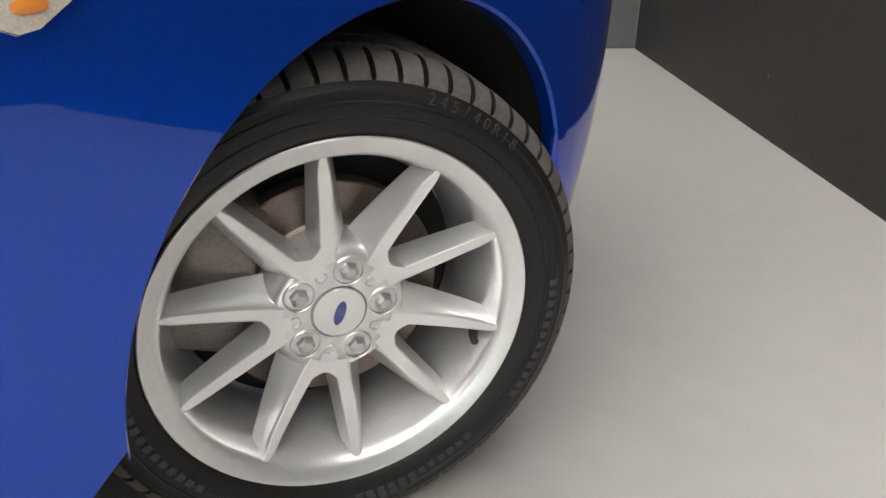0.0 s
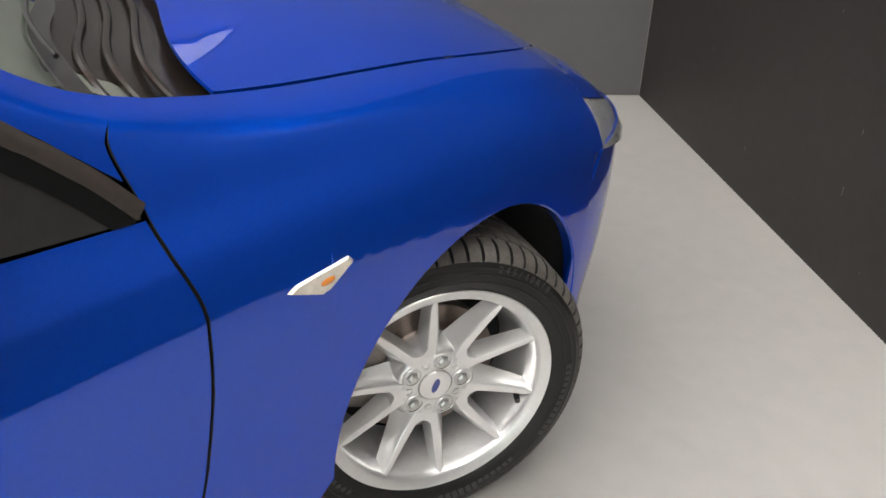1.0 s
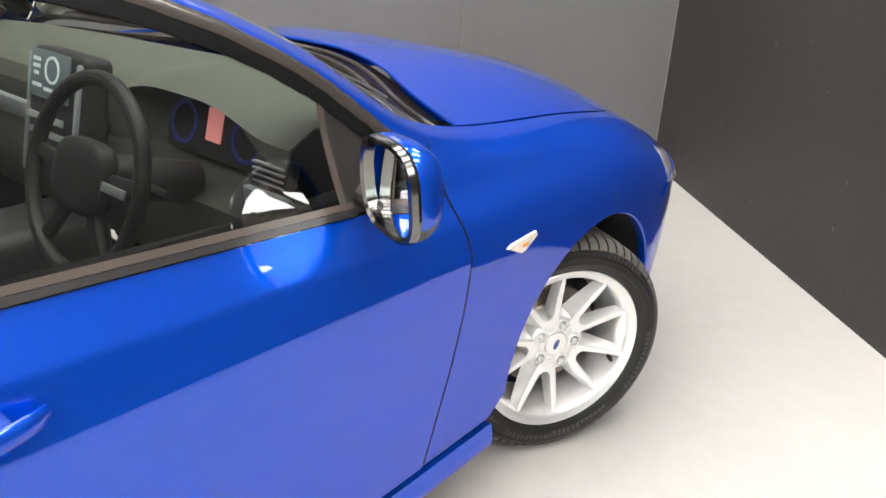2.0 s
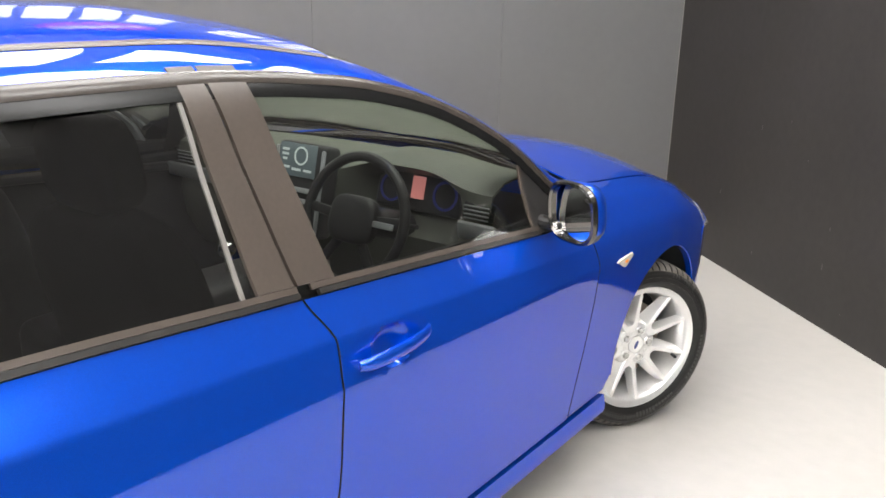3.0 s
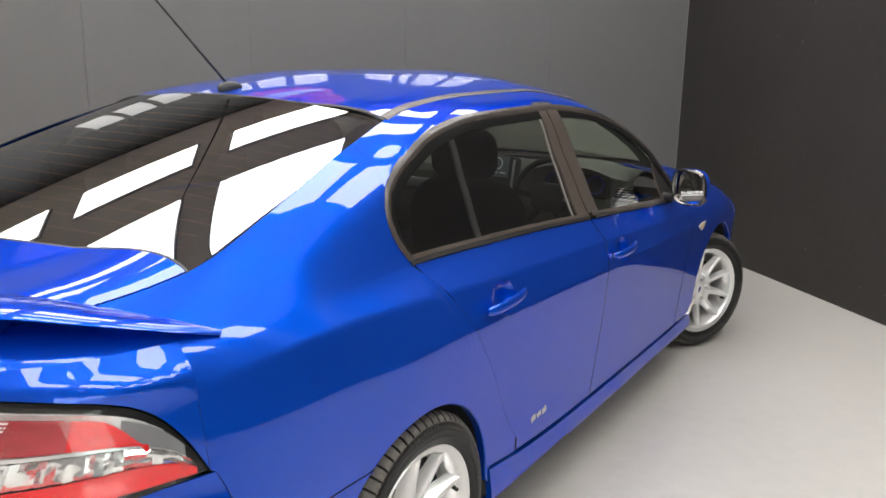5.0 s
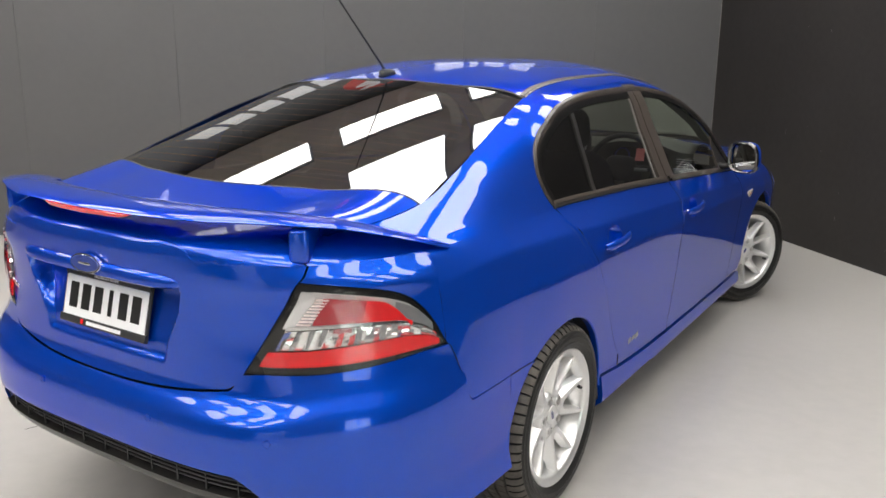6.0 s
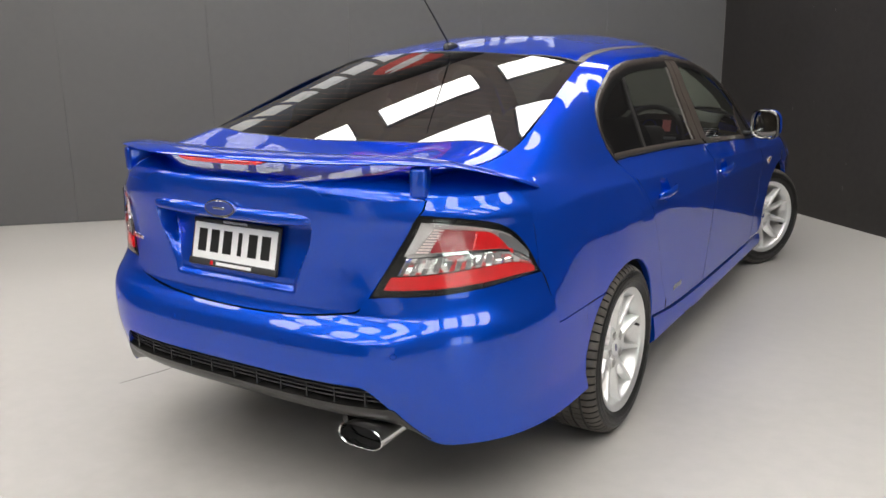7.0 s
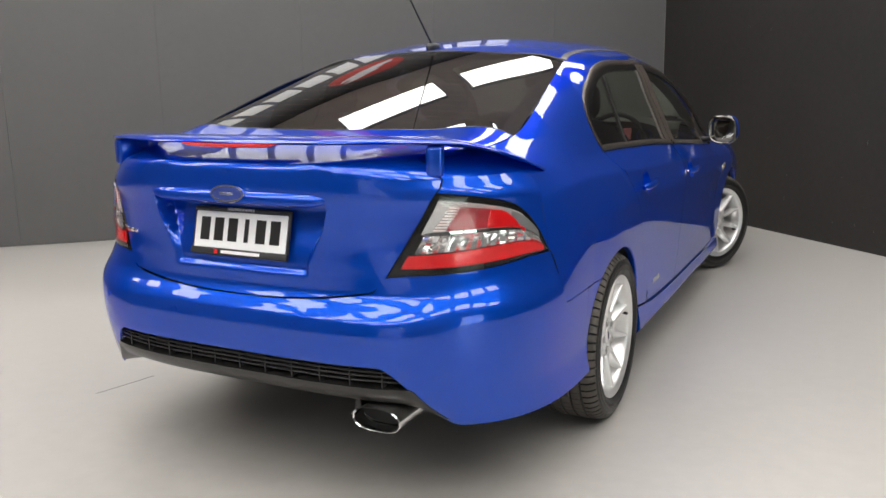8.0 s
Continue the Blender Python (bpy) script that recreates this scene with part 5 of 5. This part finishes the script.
ex = put("exhaust_tip", *moved(oval_tube(0.083, 0.036, 0.17, 0.085), pose(0.471, -0.905, 0.322, 0, 0, 0)), CHROME, car, "oval polished exhaust tip", fix=(0.475, -1.0, 0.314))
put("exhaust_inside", *moved(ellipse(0.076, 0.031, 0.0, -0.001), pose(0.471, -1.02, 0.322)), DARK, ex)
put("exhaust_hanger", *moved(rbox(0.025, 0.06, 0.05, 0.01), pose(0.378, -1.0, 0.345)), PLASTIC, ex)
for x in (-0.6, -0.235, 0.235, 0.6):
    p = tail(tail_at_x(abs(x), 0.598), 0.598, 0.0005)
    n = (tail(tail_at_x(abs(x), 0.598), 0.598, 0.01) - tail(tail_at_x(abs(x), 0.598), 0.598)).normalized()
    n.x *= 1 if x > 0 else -1
    m = Matrix.Translation((x, p.y, 0.598)) @ n.to_track_quat("X", "Z").to_matrix().to_4x4()
    put("parking_sensor", *moved(lathe([(-0.004, 0.0105), (0.0012, 0.0105), (0.0012, 0.0090), (0.0002, 0.0088), (0.001, 0.0080), (0.0016, 0.0)], 24), m), PAINT, rear_bumper)

# aerial
put("aerial_base", *moved(blob(0.045, 0.09, 0.045, 0.8, 12), pose(0, 0.235, 1.443)), PLASTIC, car)
aer = put("aerial", *tube([(0, 0.225 - 0.34 * k / 20, 1.456 + 0.315 * k / 20) for k in range(21)], [0.0042 - 0.0022 * k / 20 + (0.0006 if k % 2 else 0) for k in range(21)], 8), PLASTIC, car, "thin black roof aerial leaning back")

# heating lines in the rear window
for k in range(15):
    f = 0.10 + 0.82 * k / 14
    pts = [rear_sheet(v, f, -0.0065) for v in spread(9.22, 11.0, 24)]
    rows = [[Vector((p.x, p.y - 0.0012, p.z - 0.0004)), Vector((p.x, p.y + 0.0012, p.z + 0.0004))] for p in pts]
    rows = rows + [[Vector((-a.x, a.y, a.z)), Vector((-b.x, b.y, b.z))] for a, b in rows[-2::-1]]
    put("heating_line", *grids(rows), HEAT, rg)

# ---- nose ----
NOSE_Y = pchip([0.20, 0.30, 0.45, 0.60, 0.70, 0.80, 0.90], [3.62, 3.72, 3.77, 3.78, 3.76, 3.70, 3.55])


def nose(a, z, off=0.0):
    t = a * math.pi / 2
    i = int(round((YF - TY[0]) / (TY[1] - TY[0])))
    x0 = float(np.interp(z, TABLE[i, :141, 1], TABLE[i, :141, 0]))
    return Vector(((x0 + off) * math.cos(t) ** (2 / 3.2), YF + (float(NOSE_Y(z)) + off - YF) * math.sin(t) ** (2 / 3.2), z))


def nose_at_y(y, z):
    lo, hi = 0.0, 1.0
    for _ in range(24):
        m = (lo + hi) / 2
        lo, hi = (m, hi) if nose(m, z).y < y else (lo, m)
    return lo


cols = []
for i in range(61):
    a = nose_at_y(3.25, 0.5) + (1 - nose_at_y(3.25, 0.5)) * i / 60
    y = nose(a, 0.5).y
    top = 0.62 + 0.085 * smooth01(3.26, 3.36, y)
    cols.append([nose(a, 0.225 + (top - 0.225) * j / 20) for j in range(21)])
front_bumper = put("front_bumper", *grids(mirror_rows(cols)), PAINT, car, thick=0.006, fix=(0, 3.0, 0.5))
put("front_grille", *moved(rbox(0.86, 0.03, 0.16, 0.02, 3), pose(0, 3.775, 0.42)), PLASTIC, front_bumper, "black lower front grille")
for s in (1, -1):
    lens = strip(spread(3.334, 3.61, 24), lambda y: min(8.0, level(y, 0.695 - 0.2 * (y - 3.33), 2, 8.9)), lambda y: min(8.6, level(y, lamp_top(y), 2, 8.9)), 12)
    hl = sided("headlight", grids(lens), HEADLAMP, s, label="clear swept-back headlight", thick=0.01, fix=(0, 3.0, 0.7))
    hc = sided("headlight_cover", grids([[p + Vector((0.003, 0.003, 0.002)) for p in c] for c in lens]), LENS, s, hl, thick=0, fix=(0, 3.0, 0.7))
    hc.visible_shadow = False
cols = [[nose(0.70 + 0.30 * i / 24, 0.69 + 0.05 * j / 8, -0.05) for j in range(9)] for i in range(25)]
put("upper_grille", *grids(mirror_rows(cols)), PLASTIC, front_bumper, "black upper grille", thick=0.006, fix=(0, 3.0, 0.7))

# cowl, wipers
put("cowl", *grids(across(lambda v: BOT_GLASS(v) - 0.01, lambda v: 2.53 + 0.25 * smooth01(9, 11, v), 9.02, off=-0.028)), SCUTTLE, car, "black plastic scuttle below the windscreen", thick=0.006, fix=MID)
for sg, va, vb in ((1, 9.2, 10.95), (-1, 10.9, 9.45)):
    pts = []
    for k in range(16):
        v = va + (vb - va) * k / 15
        p = on_skin(BOT_GLASS(v) - 0.02 - 0.05 * k / 15, v, 0.010)
        pts.append(Vector((p.x * sg, p.y, p.z)))
    wp = put("wiper", *tube([p + Vector((0, 0.0, -0.004)) for p in pts], 0.0035, 8), DARK, car, "black windscreen wiper")
for k, f in enumerate((0.25, 0.5, 0.78)):
    rib = [on_skin(BOT_GLASS(v) + 0.165 * f, v, -0.024 + 0.004 * k) for v in spread(9.06, 11.0, 30)]
    rib = rib + [Vector((-p.x, p.y, p.z)) for p in rib[-2::-1]]
    put("scuttle_rib", *tube(rib, 0.007, 8, 0.8), SCUTTLE, car, "glossy dark scuttle rib")
put("windscreen_seal", *grids(across(lambda v: BOT_GLASS(v) - 0.03, lambda v: BOT_GLASS(v), 9.0, 11, 3, 30, -0.002)), BLACK_TRIM, car, thick=0.004, fix=MID)

# ---- shell and cabin ----
put("floor_pan", *moved(rbox(1.56, 2.1, 0.10, 0.03), pose(0, 1.42, 0.24)), DARK, car)
put("floor_pan", *moved(rbox(1.0, 1.15, 0.10, 0.03), pose(0, -0.22, 0.345)), DARK, car)
put("engine_bay", *moved(rbox(1.02, 1.15, 0.40, 0.05), pose(0, 2.93, 0.46)), DARK, car)
put("boot_floor", *moved(rbox(1.06, 1.0, 0.36, 0.05), pose(0, -0.38, 0.62)), DARK, car)
for s in (1, -1):
    put("door_card", *flipped(moved(rbox(0.05, 2.2, 0.66, 0.02), pose(0.795, 1.18, 0.62)), s), CLOTH, car)
    put("door_card_top", *flipped(moved(rbox(0.06, 2.15, 0.03, 0.012), pose(0.765, 1.14, 0.955, -3.2)), s), PLASTIC, car)
rows = []
for i in range(-20, 21):
    x = 0.70 * i / 20
    hump = 0.055 * math.exp(-(((x - 0.37) / 0.2) ** 4))
    bow = 0.06 * (1 - (i / 20) ** 2)
    rows.append([Vector((x, 2.39 + bow * 3, 0.985)), Vector((x, 2.31 + bow * 1.6, 1.025)), Vector((x, 2.20 + bow, 1.045 + hump * 0.5)), Vector((x, 2.10, 1.035 + hump * 0.6)), Vector((x, 2.04, 1.005 + hump * 0.8)), Vector((x, 2.03 + hump * 2.6, 0.965 + hump * 0.5)), Vector((x, 2.05 + hump * 2.4, 0.90)), Vector((x, 2.03, 0.84)), Vector((x, 2.05, 0.72)), Vector((x, 2.12, 0.60))])
put("dashboard", *grids(rows), DASH, car, "grey-green moulded dashboard", thick=0.006, fix=(0, 2.6, 0.8))
put("dash_strip", *moved(rbox(0.62, 0.02, 0.055, 0.012), pose(-0.44, 2.02, 0.90, 12)), GREY_TRIM, car, "silver-grey dash strip")
put("dash_strip", *moved(rbox(0.13, 0.02, 0.055, 0.012), pose(0.665, 2.02, 0.90, 12)), GREY_TRIM, car)
stack = put("centre_stack", *moved(rbox(0.22, 0.08, 0.30, 0.02, 3), pose(0.0, 2.0, 0.93, -12)), PLASTIC, car, "black centre stack with a lit screen")
put("screen", *moved(rbox(0.165, 0.004, 0.105, 0.002), pose(0.0, 1.972, 1.03, -12)), SCREEN, stack, "lit pale blue screen")
put("screen_ring", *moved(lathe([(0.0, 0.030), (0.002, 0.030), (0.002, 0.024), (0.0, 0.024)], 28), pose(0.02, 1.969, 1.045, -12) @ pose(0, 0, 0, 0, 0, -90)), SCREEN_MARK, stack, "pale ring on the screen")
for k, (x, w, z) in enumerate(((-0.055, 0.03, 1.06), (-0.055, 0.03, 1.045), (-0.05, 0.04, 1.005), (0.0, 0.04, 1.0), (0.05, 0.035, 1.0), (-0.055, 0.02, 1.03))):
    put("screen_mark", *moved(rbox(w, 0.002, 0.008, 0.0), pose(x, 1.970 + 0.2 * (1.03 - z) * -1, z, -12)), SCREEN_MARK, stack, smooth=False)
put("stack_frame", *moved(rbox(0.012, 0.012, 0.27, 0.004), pose(-0.102, 1.962, 0.935, -12)), GREY_TRIM, stack, "silver stack edge")
put("stack_frame", *moved(rbox(0.012, 0.012, 0.27, 0.004), pose(0.102, 1.962, 0.935, -12)), GREY_TRIM, stack, "silver stack edge")
for k in range(3):
    put("button_row", *moved(rbox(0.15, 0.006, 0.016, 0.003), pose(0.0, 1.948 - 0.002 * k, 0.94 - 0.035 * k, -12)), GREY_TRIM, stack)
for k in (-0.05, 0.05):
    put("knob", *moved(lathe([(0, 0.016), (0.016, 0.014), (0.018, 0.0)], 20), pose(k, 1.95, 0.865, 0, 0, -90)), GREY_TRIM, stack)
bin_m = pose(0.375, 2.135, 0.955, -14)
cluster = put("instrument_cluster", *moved(rbox(0.34, 0.03, 0.125, 0.02, 3), bin_m), PLASTIC, car, "black instrument cluster with blue-lit dials")
for x in (-0.105, 0.105):
    ring = lathe([(0.0, 0.046), (0.003, 0.046), (0.003, 0.038), (0.0, 0.038)], 32)
    put("dial_ring", *moved(ring, bin_m @ pose(x, -0.016, 0, 0, 0, -90)), BLUE_DIAL, cluster, "blue-lit dial ring")
put("trip_display", *moved(rbox(0.05, 0.004, 0.07, 0.002), bin_m @ pose(0, -0.017, 0.012)), PINK, cluster, "small lit red display")
for x in (0.655, -0.655):
    vent = put("air_vent", *moved(rbox(0.10, 0.03, 0.055, 0.01), pose(x, 2.045, 0.955, -20)), PLASTIC, car, "slatted air vent")
    for k in range(4):
        put("vane", *moved(rbox(0.085, 0.012, 0.004, 0.001), pose(x, 2.03, 0.935 + 0.012 * k, -10)), GREY_TRIM, vent)
sw = pose(0.37, 1.83, 0.925, -18)
wheel_ring = grid([[tuple(Vector(((0.182 + 0.015 * math.cos(b)) * math.cos(a), 0.015 * math.sin(b), (0.182 + 0.015 * math.cos(b)) * math.sin(a)))) for b in (2 * math.pi * j / 12 for j in range(13))] for a in (2 * math.pi * i / 48 for i in range(49))])
steer = put("steering_wheel", *moved(wheel_ring, sw), PLASTIC, car, "black leather steering wheel with silver spoke trims")
put("steering_hub", *moved(blob(0.17, 0.06, 0.14, 0.6, 12), sw), PLASTIC, steer)
for a in (5, 175, 235, 305):
    put("steering_spoke", *moved(rbox(0.14, 0.02, 0.03, 0.008), sw @ Matrix.Rotation(radians(-a), 4, "Y") @ pose(0.11, 0.005, 0)), PLASTIC, steer)
put("spoke_trim", *moved(rbox(0.09, 0.006, 0.018, 0.003), sw @ pose(0.11, -0.012, 0.0)), GREY_TRIM, steer)
put("steering_column", *tube([(0.37, 1.85, 0.92), (0.37, 2.06, 0.86)], 0.045, 14), PLASTIC, steer)
put("indicator_stalk", *tube([(0.42, 1.9, 0.915), (0.56, 1.88, 0.925)], 0.007, 8), PLASTIC, steer)


def front_seat(x):
    st = put("front_seat", *moved(blob(0.52, 0.54, 0.20, 0.5, 14), pose(x, 1.45, 0.50)), CLOTH, car, "black cloth front seat")
    put("backrest", *moved(blob(0.50, 0.17, 0.66, 0.5, 16), pose(x, 1.13, 0.78, 14)), CLOTH, st)
    put("headrest", *moved(blob(0.27, 0.12, 0.20, 0.6, 14), pose(x, 1.05, 1.195, 10)), CLOTH, st)
    for k in (-0.06, 0.06):
        put("headrest_post", *tube([(x + k, 1.06, 1.03), (x + k, 1.055, 1.13)], 0.006, 8), CHROME, st)


for x in (0.37, -0.37):
    front_seat(x)
bench = put("rear_seat", *moved(blob(1.36, 0.54, 0.2, 0.35, 16), pose(0, 0.55, 0.52)), CLOTH, car, "black cloth rear bench")
put("rear_backrest", *moved(blob(1.36, 0.16, 0.62, 0.35, 16), pose(0, 0.24, 0.80, 24)), CLOTH, bench)
for x in (-0.4, 0.4):
    put("rear_headrest", *moved(blob(0.25, 0.10, 0.15, 0.6, 12), pose(x, 0.09, 1.10, 14)), CLOTH, bench)
put("parcel_shelf", *moved(rbox(1.26, 0.56, 0.03, 0.012), pose(0, -0.24, 1.055, -2)), CLOTH, car)
con = put("centre_console", *moved(rbox(0.22, 0.95, 0.34, 0.04, 3), pose(0, 1.55, 0.56)), PLASTIC, car)
put("gear_lever", *tube([(0, 1.68, 0.72), (0, 1.675, 0.79)], 0.012, 10), PLASTIC, con)
put("gear_knob", *moved(blob(0.05, 0.06, 0.05, 0.9, 10), pose(0, 1.672, 0.80)), CHROME, con, "silver gear knob")
head = across(lambda v: REAR_TOP(v) + 0.02, lambda v: TOP_GLASS(v) - 0.02, 9.1, 11, 12, 12, -0.035)
put("headlining", *grids(head), DASH, car, thick=0.004)
put("inner_mirror", *moved(rbox(0.22, 0.03, 0.06, 0.012), pose(0.0, 1.62, 1.30, 10)), PLASTIC, car, "black interior mirror")
